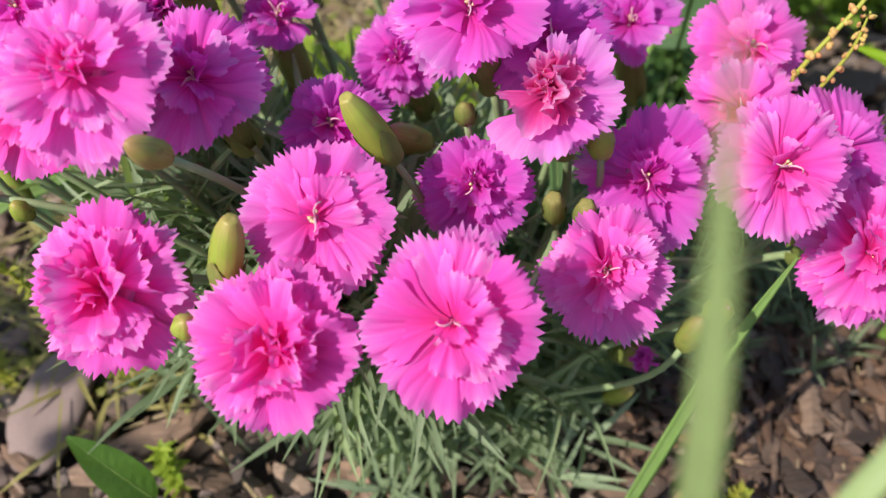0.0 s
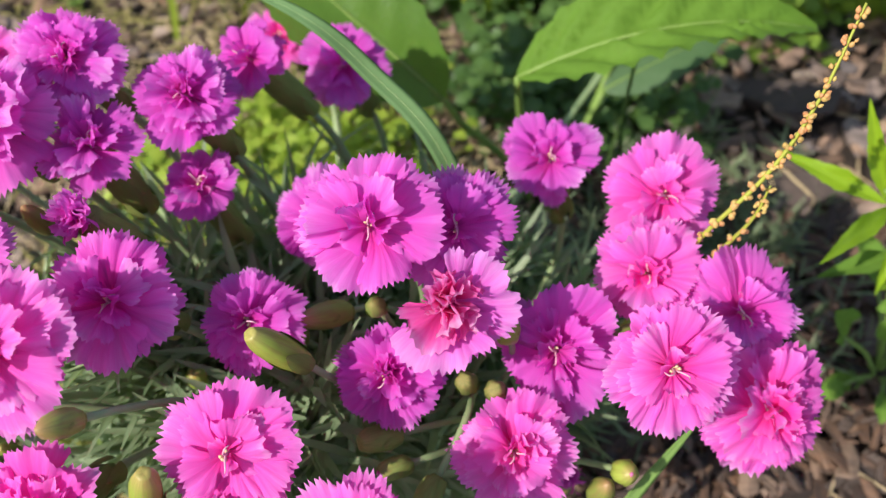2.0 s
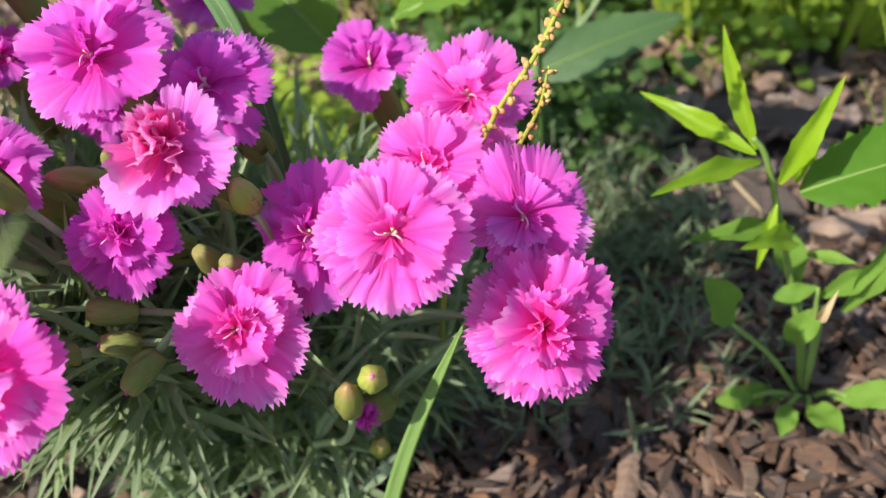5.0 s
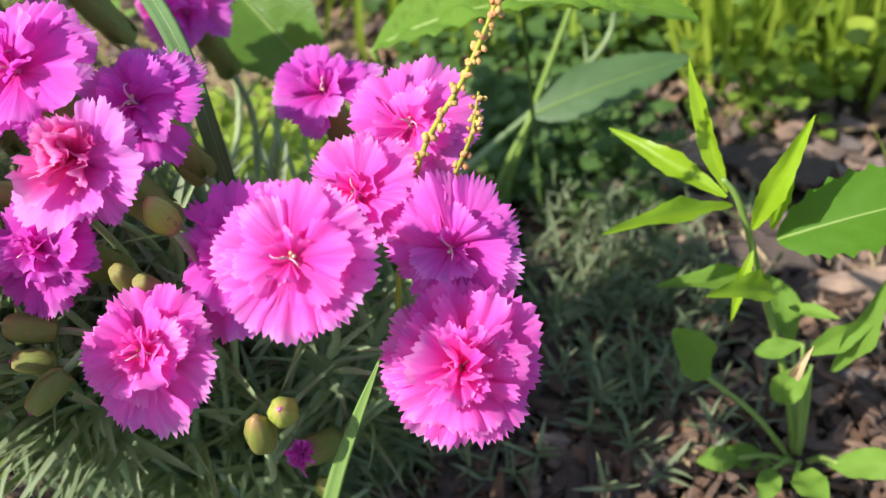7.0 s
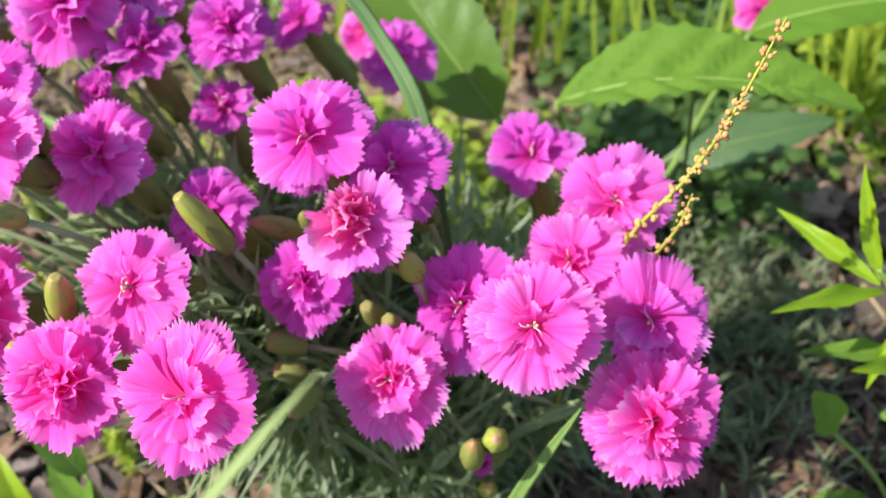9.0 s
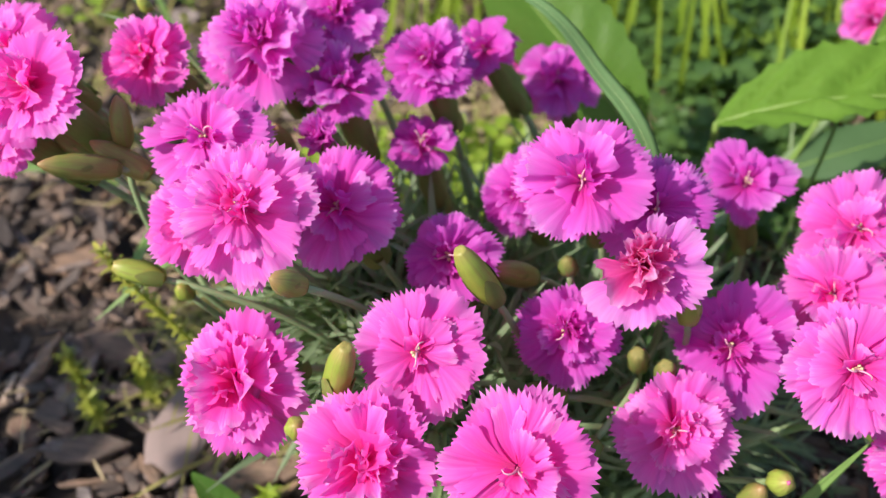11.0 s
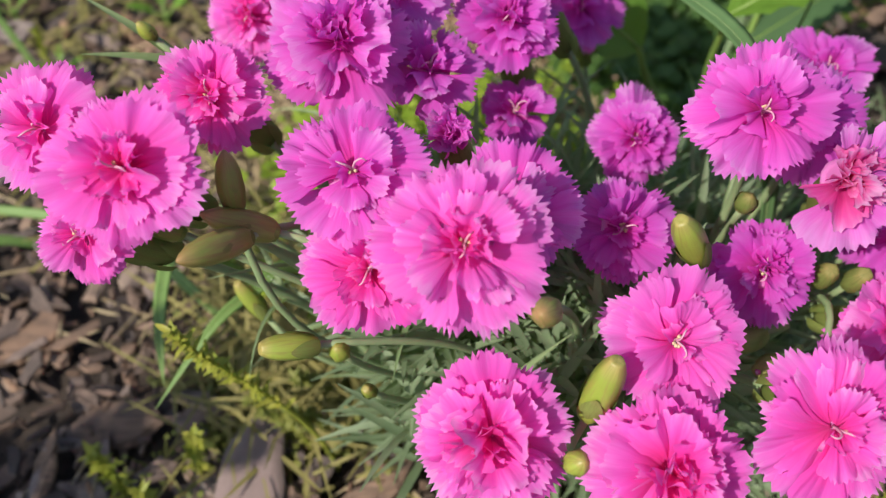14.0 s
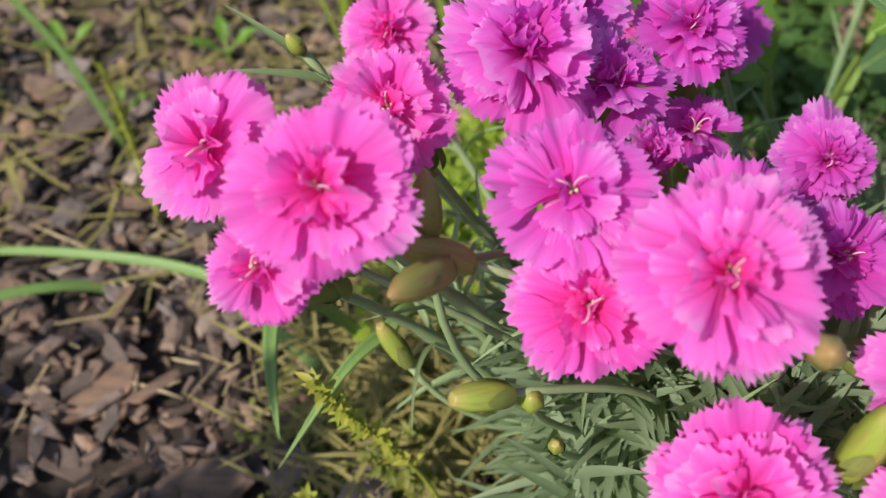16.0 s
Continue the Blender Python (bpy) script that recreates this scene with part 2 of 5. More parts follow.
def make_bark(name, island, tone=1.0):
    m, n, l = material(name)
    geo = n.new("ShaderNodeNewGeometry")
    rnd = geo.outputs["Random Per Island"] if island else n.new("ShaderNodeObjectInfo").outputs["Random"]
    r = ramp(n, [(p, tuple(v * f for v, f in zip(c, (tone, tone ** 1.25, tone ** 1.5)))) for p, c in [(0.0, (0.075, 0.056, 0.048)), (0.25, (0.145, 0.100, 0.078)), (0.5, (0.24, 0.145, 0.092)), (0.70, (0.23, 0.185, 0.168)), (0.86, (0.34, 0.195, 0.110)), (1.0, (0.39, 0.30, 0.24))]])
    l.new(rnd, r.inputs[0])
    a = n.new("ShaderNodeTexNoise")
    a.inputs["Scale"].default_value, a.inputs["Detail"].default_value = 130.0, 5.0
    l.new(geo.outputs["Position"], a.inputs["Vector"])
    stretch = n.new("ShaderNodeMapping")
    stretch.inputs["Scale"].default_value = (90, 700, 300)
    l.new(geo.outputs["Position"], stretch.inputs[0])
    g = n.new("ShaderNodeTexNoise")
    g.inputs["Scale"].default_value, g.inputs["Detail"].default_value = 1.0, 3.0
    l.new(stretch.outputs[0], g.inputs["Vector"])
    mixf = mathnode(n, l, "MULTIPLY", a.outputs[0], g.outputs[0])
    c = mixcol(n, l, mathnode(n, l, "MULTIPLY", mixf, 3.1), (0.045, 0.034, 0.029), r.outputs[0])
    p = n.new("ShaderNodeBsdfPrincipled")
    l.new(c, p.inputs["Base Color"])
    p.inputs["Roughness"].default_value = 0.8
    l.new(bump_of(n, l, mixf, 0.7, 0.002), p.inputs["Normal"])
    out = n.new("ShaderNodeOutputMaterial")
    l.new(p.outputs[0], out.inputs[0])
    return m


BARK = make_bark("bark_mulch", True)
BARK_ONE = make_bark("bark_piece", False)
BARK_RED = make_bark("bark_shredded", True, 0.54)


def make_soil():
    m, n, l = material("soil")
    geo = n.new("ShaderNodeNewGeometry")
    a = n.new("ShaderNodeTexNoise")
    a.inputs["Scale"].default_value, a.inputs["Detail"].default_value = 60.0, 8.0
    l.new(geo.outputs["Position"], a.inputs["Vector"])
    b = n.new("ShaderNodeTexNoise")
    b.inputs["Scale"].default_value = 7.0
    l.new(geo.outputs["Position"], b.inputs["Vector"])
    r = ramp(n, [(0.25, (0.012, 0.009, 0.007)), (0.5, (0.035, 0.024, 0.017)), (0.75, (0.09, 0.062, 0.043))])
    l.new(mathnode(n, l, "ADD", mathnode(n, l, "MULTIPLY", a.outputs[0], 0.7), mathnode(n, l, "MULTIPLY", b.outputs[0], 0.3)), r.inputs[0])
    p = n.new("ShaderNodeBsdfPrincipled")
    l.new(r.outputs[0], p.inputs["Base Color"])
    p.inputs["Roughness"].default_value = 0.9
    l.new(bump_of(n, l, a.outputs[0], 0.8, 0.006), p.inputs["Normal"])
    out = n.new("ShaderNodeOutputMaterial")
    l.new(p.outputs[0], out.inputs[0])
    return m


SOIL = make_soil()
STRAW = make_leaf("straw", (0.38, 0.28, 0.15), (0.62, 0.49, 0.29), see=0.05, rough=0.7, island=True)

# ---- mesh helpers ----


def mesh_of(name, verts, faces, mat, uvs=None, smooth=True):
    me = bpy.data.meshes.new(name)
    me.from_pydata([tuple(v) for v in verts], [], faces)
    me.materials.append(mat)
    if uvs is not None:
        layer = me.uv_layers.new(name="UVMap")
        flat = np.array([c for poly in me.polygons for v in poly.vertices for c in uvs[v]], dtype=np.float32)
        layer.data.foreach_set("uv", flat)
    if smooth:
        me.polygons.foreach_set("use_smooth", [True] * len(me.polygons))
    me.update()
    return me


def thing(name, place, label, category, group=""):
    ob = new(name)
    ob.empty_display_size = 0.005
    ob.matrix_basis = Matrix.Translation(place)
    return tagged(ob, label, category, group)


def part(name, me, parent, m=None, label=""):
    """A mesh part of a thing; m is its pose in the world."""
    ob = new(name, me)
    ob.parent = parent
    ob.matrix_basis = Matrix.Translation(-parent.location) @ (m if m else Matrix())
    if label:
        ob["label"] = label
    return ob


def frame_of(axis, up, place, sx=1.0, sy=1.0, sz=1.0, along="z"):
    """A pose whose z (or y) axis is axis, turned so that up is as near as may be to the other."""
    a = Vector(axis).normalized()
    u = Vector(up)
    u = u - a * u.dot(a)
    if u.length < 1e-4:
        u = Vector((1, 0, 0)) - a * a.x
    u.normalize()
    if along == "z":
        x, y, z = u.cross(a), u, a
    else:
        y, z = a, u
        x = y.cross(z)
    m = Matrix(((x.x, y.x, z.x, 0), (x.y, y.y, z.y, 0), (x.z, y.z, z.z, 0), (0, 0, 0, 1)))
    return Matrix.Translation(place) @ m @ Matrix.Diagonal((sx, sy, sz, 1))


def bezier(p0, p1, p2, p3, n):
    out = []
    for k in range(n + 1):
        t = k / n
        out.append(p0 * (1 - t) ** 3 + p1 * (3 * t * (1 - t) ** 2) + p2 * (3 * t * t * (1 - t)) + p3 * t ** 3)
    return out


def smooth_line(points, n):
    """Catmull-Rom through the points, n steps a span."""
    p = [Vector(q) for q in points]
    p = [p[0] * 2 - p[1]] + p + [p[-1] * 2 - p[-2]]
    out = []
    for i in range(1, len(p) - 2):
        for k in range(n):
            t = k / n
            a, b, c, d = p[i - 1], p[i], p[i + 1], p[i + 2]
            out.append(0.5 * (2 * b + (c - a) * t + (2 * a - 5 * b + 4 * c - d) * t * t + (3 * b - a - 3 * c + d) * t ** 3))
    out.append(p[-2])
    return out


def tube(name, line, radius, mat, sides=6, origin=Vector()):
    """A tube along a line; radius is a function of 0..1."""
    verts, faces, uvs = [], [], []
    n = len(line) - 1
    side = Vector((1, 0.13, 0.07))
    for k, p in enumerate(line):
        d = (line[min(k + 1, n)] - line[max(k - 1, 0)]).normalized()
        side = (side - d * side.dot(d)).normalized()
        up = d.cross(side)
        r = radius(k / n)
        for s in range(sides):
            a = 2 * math.pi * s / sides
            verts.append(p - origin + side * (r * math.cos(a)) + up * (r * math.sin(a)))
            uvs.append((k / n, s / sides))
    for k in range(n):
        for s in range(sides):
            t = (s + 1) % sides
            faces.append((k * sides + s, k * sides + t, (k + 1) * sides + t, (k + 1) * sides + s))
    faces.append(tuple(range(sides))[::-1])
    faces.append(tuple(n * sides + s for s in range(sides)))
    return mesh_of(name, verts, faces, mat, uvs)


def lathe(name, profile, mat, sides=12, wobble=0.0, ribs=0, seed=1):
    """A turned shape along z from (z, r) pairs."""
    r0 = random.Random(seed)
    verts, faces, uvs = [], [], []
    n = len(profile) - 1
    z0, z1 = profile[0][0], profile[-1][0]
    for k, (z, r) in enumerate(profile):
        for s in range(sides):
            a = 2 * math.pi * s / sides
            rr = r * (1 + wobble * r0.uniform(-1, 1) + (0.07 * math.cos(ribs * a) if ribs else 0))
            verts.append((rr * math.cos(a), rr * math.sin(a), z))
            uvs.append(((z - z0) / (z1 - z0), s / sides))
    for k in range(n):
        for s in range(sides):
            t = (s + 1) % sides
            faces.append((k * sides + s, k * sides + t, (k + 1) * sides + t, (k + 1) * sides + s))
    faces.append(tuple(range(sides))[::-1])
    faces.append(tuple(n * sides + s for s in range(sides)))
    return mesh_of(name, verts, faces, mat, uvs)


# ---- petals: fans with a pinked edge, reaching along +x ----
def petal_mesh(name, mat, seed, half=0.72, teeth=10, ruffle=0.05, waves=1.5, rise=0.30, droop=0.30, deep=0.072, fold=0.0, curl=0.0):
    r0 = random.Random(seed)
    cols, rows = teeth * 2, 12
    ph, ph2, ph3, ph4 = (r0.uniform(0, 6.28) for _ in range(4))
    skew = r0.uniform(-0.12, 0.12)
    depth = [r0.uniform(0.35, 1.55) * deep for _ in range(cols + 1)]
    lobe = [r0.uniform(-0.022, 0.022) for _ in range(cols + 1)]
    shift = [r0.uniform(-0.3, 0.3) for _ in range(cols + 1)]
    pleat = [r0.uniform(-0.014, 0.014) + (0.005 if j % 2 else -0.005) for j in range(cols + 1)]
    notch_at, notch = r0.uniform(-0.6, 0.6), r0.choice((0.0, 0.06, 0.13, 0.18))
    cleft = r0.uniform(-0.5, 0.5)
    verts, faces, uvs = [], [], []
    for i in range(rows + 1):
        u = i / rows
        for j in range(cols + 1):
            v = -1 + 2 * (j + (shift[j] if 0 < j < cols else 0)) / cols
            a = half * v * (0.58 + 0.42 * min(1.0, u * 1.35) ** 0.85) + skew * u
            edge = 1.0 - 0.17 * v * v * abs(v) + lobe[j] + 0.055 * math.sin(2.4 * v + ph3) - notch * math.exp(-((v - notch_at) / 0.13) ** 2)
            if j % 2 == 0:
                edge -= depth[j]
            k = u ** 0.85
            rad = 0.05 + 0.95 * k * ((1 - k ** 7) * (1 - 0.12 * v * v) + k ** 7 * edge)
            x, y = rad * math.cos(a), rad * math.sin(a)
            z = rise * u - droop * u * u
            z += ruffle * u ** 1.3 * math.sin(waves * math.pi * v + ph) + 0.5 * ruffle * u ** 2.5 * math.sin(2.3 * waves * math.pi * v + ph4)
            z += 0.030 * u ** 1.2 * math.sin(2.9 * math.pi * v + ph2) + 0.016 * u * math.sin(5.1 * math.pi * v + ph3) + pleat[j] * min(1.0, 1.6 * u)
            z -= 0.075 * u * math.exp(-((v - cleft) / 0.10) ** 2)
            z += 0.020 * u ** 8 * r0.uniform(-1, 1) + fold * u * abs(v) ** 1.5 + curl * max(0.0, u - 0.6) ** 2
            verts.append((x, y, z))
            uvs.append((rad, 0.5 + 0.5 * v))
    w = cols + 1
    for i in range(rows):
        for j in range(cols):
            faces.append((i * w + j, i * w + j + 1, (i + 1) * w + j + 1, (i + 1) * w + j))
    return mesh_of(name, verts, faces, mat, uvs)


def pool_of(mat, heart):
    return {
        "outer": [petal_mesh("petal_outer", mat, 11 + k, half=0.74 + 0.07 * (k % 3), teeth=17 + k % 4, ruffle=0.035 + 0.028 * (k % 4), waves=0.9 + 0.35 * (k % 3), rise=0.20, droop=0.16 + 0.06 * (k % 4)) for k in range(10)],
        "mid": [petal_mesh("petal_mid", mat, 41 + k, half=0.60 + 0.11 * (k % 3), teeth=14 + k % 4, ruffle=0.07 + 0.035 * (k % 4), waves=0.9 + 0.35 * (k % 3), rise=0.30, droop=0.20 + 0.08 * (k % 3)) for k in range(10)],
        "inner": [petal_mesh("petal_inner", heart, 71 + k, half=0.56 + 0.12 * (k % 3), teeth=11 + k % 3, ruffle=0.14 + 0.05 * (k % 3), waves=0.9 + 0.4 * (k % 4), rise=0.25, droop=0.10 + 0.1 * (k % 3), deep=0.085, fold=0.14 * (k % 3), curl=0.6 * (k % 2)) for k in range(9)],
        "tuft": [petal_mesh("petal_tuft", heart, 101 + k, half=0.70, teeth=7 + k % 2, ruffle=0.24, waves=0.8 + 0.5 * (k % 3), rise=0.1, droop=0.0, deep=0.12, fold=0.3 + 0.2 * (k % 2), curl=0.5) for k in range(7)],
    }


# The deep and lilac pools hold petals with shade in their colour.
POOL = {"pink": pool_of(PETAL, PETAL_ROSE), "hot": pool_of(PETAL_HOT, PETAL_ROSE), "deep": pool_of(PETAL_SHADED_DEEP, PETAL_SHADED_PLUM), "lilac": pool_of(PETAL_SHADED_LILAC, PETAL_SHADED_PLUM), "crimson": pool_of(PETAL_BLUSH, PETAL_CRIMSON)}

CALYX_MESH = lathe("calyx", [(-0.0255, 0.0011), (-0.0250, 0.0028), (-0.0215, 0.0040), (-0.015, 0.0047), (-0.008, 0.0045), (-0.003, 0.0039), (0.0, 0.0041)], CALYX, 14, 0.0, 5)


def bract_mesh():
    verts, faces, uvs = [], [], []
    for i in range(6):
        u = i / 5
        w = 0.0028 * math.sin(math.pi * min(1, 0.35 + 0.65 * u)) ** 0.8 * (1 - 0.3 * u)
        for j in range(5):
            v = -1 + j / 2
            verts.append((0.0046 + 0.0004 * math.sin(3.14 * u) - 0.0011 * v * v * (1 - u * 0.5), w * v, 0.009 * u))
            uvs.append((u, 0.5 + 0.5 * v))
    for i in range(5):
        for j in range(4):
            faces.append((i * 5 + j, i * 5 + j + 1, i * 5 + j + 6, i * 5 + j + 5))
    return mesh_of("bract", verts, faces, CALYX, uvs)


BRACT_MESH = bract_mesh()
THROAT_MESH = lathe("throat", [(-0.20, 0.10), (-0.16, 0.20), (-0.09, 0.34), (-0.11, 0.22), (-0.15, 0.10), (-0.19, 0.02)], PETAL_ROSE, 14, 0.04)
STYLE_MESH = tube("style", smooth_line([(0, 0, -0.002), (0.0004, 0, 0.002), (0.0013, 0.0003, 0.0045), (0.0030, 0.0002, 0.0054), (0.0040, -0.0005, 0.0044)], 4), lambda t: 0.00042 * (1 - 0.55 * t), STYLE, 6)
STAMEN_MESH = tube("stamen", smooth_line([(0, 0, -0.002), (0.0006, 0, 0.001), (0.0016, 0, 0.0026)], 3), lambda t: 0.00022 if t < 0.8 else 0.00055, ANTHER, 5)


def blade_mesh(name, mat, width=0.06, bend=0.25, fold=0.25, n=8, peak=0.35, seed=0, serrate=0.0, wave=0.0, cols=4, rounded=False):
    """A leaf of length 1 along +y with its face up; bend arches it, fold makes a keel."""
    r0 = random.Random(seed)
    verts, faces, uvs = [], [], []
    for i in range(n + 1):
        u = i / n
        w = width * ((u / peak) ** 0.6 if u < peak else max(0.0, (1 - u) / (1 - peak)) ** 0.75)
        if rounded:
            w = width * math.sin(math.pi * (0.04 + 0.94 * u ** 1.25)) ** 0.85
        w = max(w, width * 0.10 if u < peak else 0.002)
        for j in range(cols + 1):
            v = -1 + 2 * j / cols
            ww = w * (1 + (serrate * ((i % 2) - 0.5) if abs(v) > 0.99 else 0))
            z = -bend * u * u + fold * abs(v) * w * 2 + wave * math.sin(u * 13 + v * 2) * abs(v) * w
            verts.append((ww * v, u - 0.35 * bend * bend * u ** 3, z))
            uvs.append((u, 0.5 + 0.5 * v))
    c = cols + 1
    for i in range(n):
        for j in range(cols):
            faces.append((i * c + j, i * c + j + 1, (i + 1) * c + j + 1, (i + 1) * c + j))
    return mesh_of(name, verts, faces, mat, uvs)


STEM_LEAVES = [blade_mesh("leaf", GLAUCOUS_ONE, width=0.032 + 0.006 * (k % 3), bend=0.10 + 0.12 * k, fold=0.5, peak=0.25, seed=k, cols=2) for k in range(5)]

CLUMP = Vector((-0.010, 0.195, 0.0))


def stem_to(parent, top, axis, foot, rad=0.0011, leaves=2, seed=0):
    """A stalk from the ground to the head, with swollen nodes and pairs of narrow leaves."""
    r0 = random.Random(seed)
    reach = (top - foot).length
    line = bezier(foot - Vector((0, 0, 0.006)), foot + Vector((0, 0, 0.45 * reach)) + (top - foot) * 0.08, top - axis * 0.38 * reach, top, 18)
    knots = [0.36 + 0.19 * k + r0.uniform(-0.04, 0.04) for k in range(leaves)]
    part("stem", tube("stem", line, lambda t: rad * (1.25 - 0.35 * t) * (1 + 0.7 * sum(math.exp(-((t - q) / 0.018) ** 2) for q in knots)), STEM, 7, parent.location), parent, Matrix.Translation(parent.location))
    for q in knots:
        k = min(17, int(q * 18))
        p = line[k] + (line[k + 1] - line[k]) * (q * 18 - k)
        d = (line[k + 1] - line[k]).normalized()
        turn = r0.uniform(0, 3.14)
        for s in (0, 1):
            side = Matrix.Rotation(turn + s * math.pi, 3, d) @ d.orthogonal().normalized()
            out = (d * r0.uniform(0.8, 1.4) + side).normalized()
            size = r0.uniform(0.024, 0.044) * (1.25 - 0.5 * q)
            part("leaf", r0.choice(STEM_LEAVES), parent, frame_of(out, d - side * 0.6, p, size, size, size, "y"))


def foot_of(p, spread=0.42):
    return Vector((CLUMP.x + (p.x - CLUMP.x) * spread, CLUMP.y + (p.y - CLUMP.y) * spread, 0.0))


def facing(az, el):
    """az: degrees from -y towards -x; el: degrees up."""
    a, e = radians(az), radians(el)
    return Vector((-math.sin(a) * math.cos(e), -math.cos(a) * math.cos(e), math.sin(e)))


FLOWER_COUNT = [0]


def flower(place, size, az, el, form, label, hue="pink", rim=None, tuft=None):
    """One dianthus: petals in rings, throat, calyx with bracts, stem. rim: (angle, length) of each outer petal, angles
    in degrees from its right, seen from the front; tuft: the angle towards which the inner petals crowd."""
    FLOWER_COUNT[0] += 1
    seed = 100 + FLOWER_COUNT[0] * 7
    r0 = random.Random(seed)
    head, axis = Vector(place), facing(az, el)
    R = size / 2
    foot = foot_of(head) + Vector((r0.uniform(-0.008, 0.008), r0.uniform(-0.008, 0.008), 0))
    ob = thing("dianthus_flower", foot, label, "flower", "dianthus flowers in the clump")
    base = frame_of(axis, (0, 0.2, 1), head)
    pools = POOL[hue]
    spin = r0.uniform(0, 360)
    rings = {
        "open": [("outer", 6, 1.04, 2, 12, -0.12, 12), ("outer", 3, 0.90, 10, 16, -0.08, 16), ("mid", 3, 0.70, 20, 20, -0.05, 22), ("inner", 2, 0.42, 46, 24, -0.03, 26)],
        "flat": [("outer", 6, 1.04, 2, 8, -0.12, 8), ("outer", 5, 0.94, 7, 10, -0.08, 10), ("mid", 4, 0.80, 15, 12, -0.05, 14), ("inner", 3, 0.46, 42, 24, -0.03, 24)],
        "double": [("outer", 6, 1.04, 2, 14, -0.14, 14), ("mid", 5, 0.92, 12, 20, -0.10, 18), ("mid", 4, 0.74, 32, 28, -0.06, 24), ("inner", 5, 0.58, 52, 32, -0.04, 28), ("tuft", 2, 0.40, 62, 20, -0.02, 22)],
        "ruffled": [("outer", 6, 1.04, 3, 14, -0.16, 14), ("mid", 5, 0.95, 16, 22, -0.12, 20), ("mid", 5, 0.84, 32, 28, -0.08, 26), ("inner", 5, 0.76, 48, 30, -0.04, 30), ("tuft", 3, 0.52, 64, 22, 0.0, 26)],
        "loose": [("outer", 6, 1.05, 5, 22, -0.10, 16), ("mid", 3, 0.84, 24, 26, -0.06, 24), ("inner", 4, 0.58, 48, 28, -0.04, 28)],
        "cupped": [("outer", 6, 1.05, 4, 14, -0.12, 12), ("outer", 5, 0.92, 14, 14, -0.10, 14), ("inner", 5, 0.66, 36, 16, -0.10, 16), ("inner", 4, 0.42, 56, 18, -0.10, 20)],
        "folded": [("outer", 6, 1.05, 8, 22, -0.10, 20), ("inner", 4, 0.84, 40, 26, -0.06, 34), ("inner", 5, 0.76, 62, 24, -0.02, 36), ("tuft", 5, 0.66, 74, 20, 0.0, 34)],
        "closing": [("mid", 5, 1.1, 66, 5, -0.2, 5), ("inner", 6, 1.0, 78, 4, -0.1, 5), ("tuft", 5, 0.95, 84, 3, 0.0, 5)],
    }[form]
    names = {"outer": "outer_petal", "mid": "middle_petal", "inner": "inner_petal", "tuft": "centre_petal"}
    for ring, (kind, count, length, tilt, jit, lift, twist) in enumerate(rings):
        lap = r0.choice((-1, 1)) * twist * 0.55
        given = rim if ring == 0 and rim else None
        for k in range(len(given) if given else count):
            if given:
                turn, s = given[k][0] + r0.uniform(-4, 4), R * 1.04 * given[k][1]
            else:
                turn, s = spin + 360 * (k + 0.41 * ring) / count + r0.uniform(-0.5, 0.5) * (34 + 10 * ring), R * length * r0.uniform(0.80, 1.06)
            if tuft is not None and ring >= 2:
                turn += 42 * math.sin(radians(tuft - turn))
            t = radians(tilt + r0.uniform(-0.5, 0.5) * jit)
            m = base @ Matrix.Translation((0, 0, R * lift)) @ Matrix.Rotation(radians(turn), 4, "Z") @ Matrix.Rotation(-t, 4, "Y") @ Matrix.Rotation(radians(lap + r0.uniform(-0.5, 0.5) * twist), 4, "X") @ Matrix.Diagonal((s, s * r0.uniform(0.90, 1.12), s, 1))
            part(names[kind], r0.choice(pools[kind]), ob, m)
    if form in ("open", "flat", "double", "loose", "cupped"):
        for k in range(2):
            m = base @ Matrix.Rotation(radians(spin + 40 + 150 * k), 4, "Z") @ Matrix.Diagonal((0.85, 0.85, 0.85, 1))
            part("style", STYLE_MESH, ob, m, "pale curled style")
        for k in range(r0.randint(1, 4)):
            m = base @ Matrix.Rotation(radians(r0.uniform(0, 360)), 4, "Z") @ Matrix.Diagonal((0.8, 0.8, 0.8, 1))
            part("stamen", STAMEN_MESH, ob, m, "cream stamen")
    if form != "closing":
        part("throat", THROAT_MESH, ob, base @ Matrix.Diagonal((R, R, R, 1)), "deep rose throat")
    hold = (axis * 0.5 + Vector((-0.38, 0.05, 0.85)) * 0.5).normalized() if head.y > 0.158 else axis
    under = frame_of(hold, (0, 0.2, 1), head - axis * (R * 0.20)) @ Matrix.Diagonal((1.02, 1.02, 1.10, 1))
    calyx = part("calyx", CALYX_MESH, ob, under, "olive green tubular calyx")
    for k in range(4):
        m = under @ Matrix.Translation((0, 0, -0.0255)) @ Matrix.Rotation(radians(90 * k + 20), 4, "Z")
        b = new("bract", BRACT_MESH)
        b.parent = calyx
        b.matrix_basis = Matrix.Translation((0, 0, -0.0255)) @ Matrix.Rotation(radians(90 * k + 20), 4, "Z")
    stem_to(ob, under @ Vector((0, 0, -0.0253)), hold, foot, 0.0014, 3, seed)
    return ob


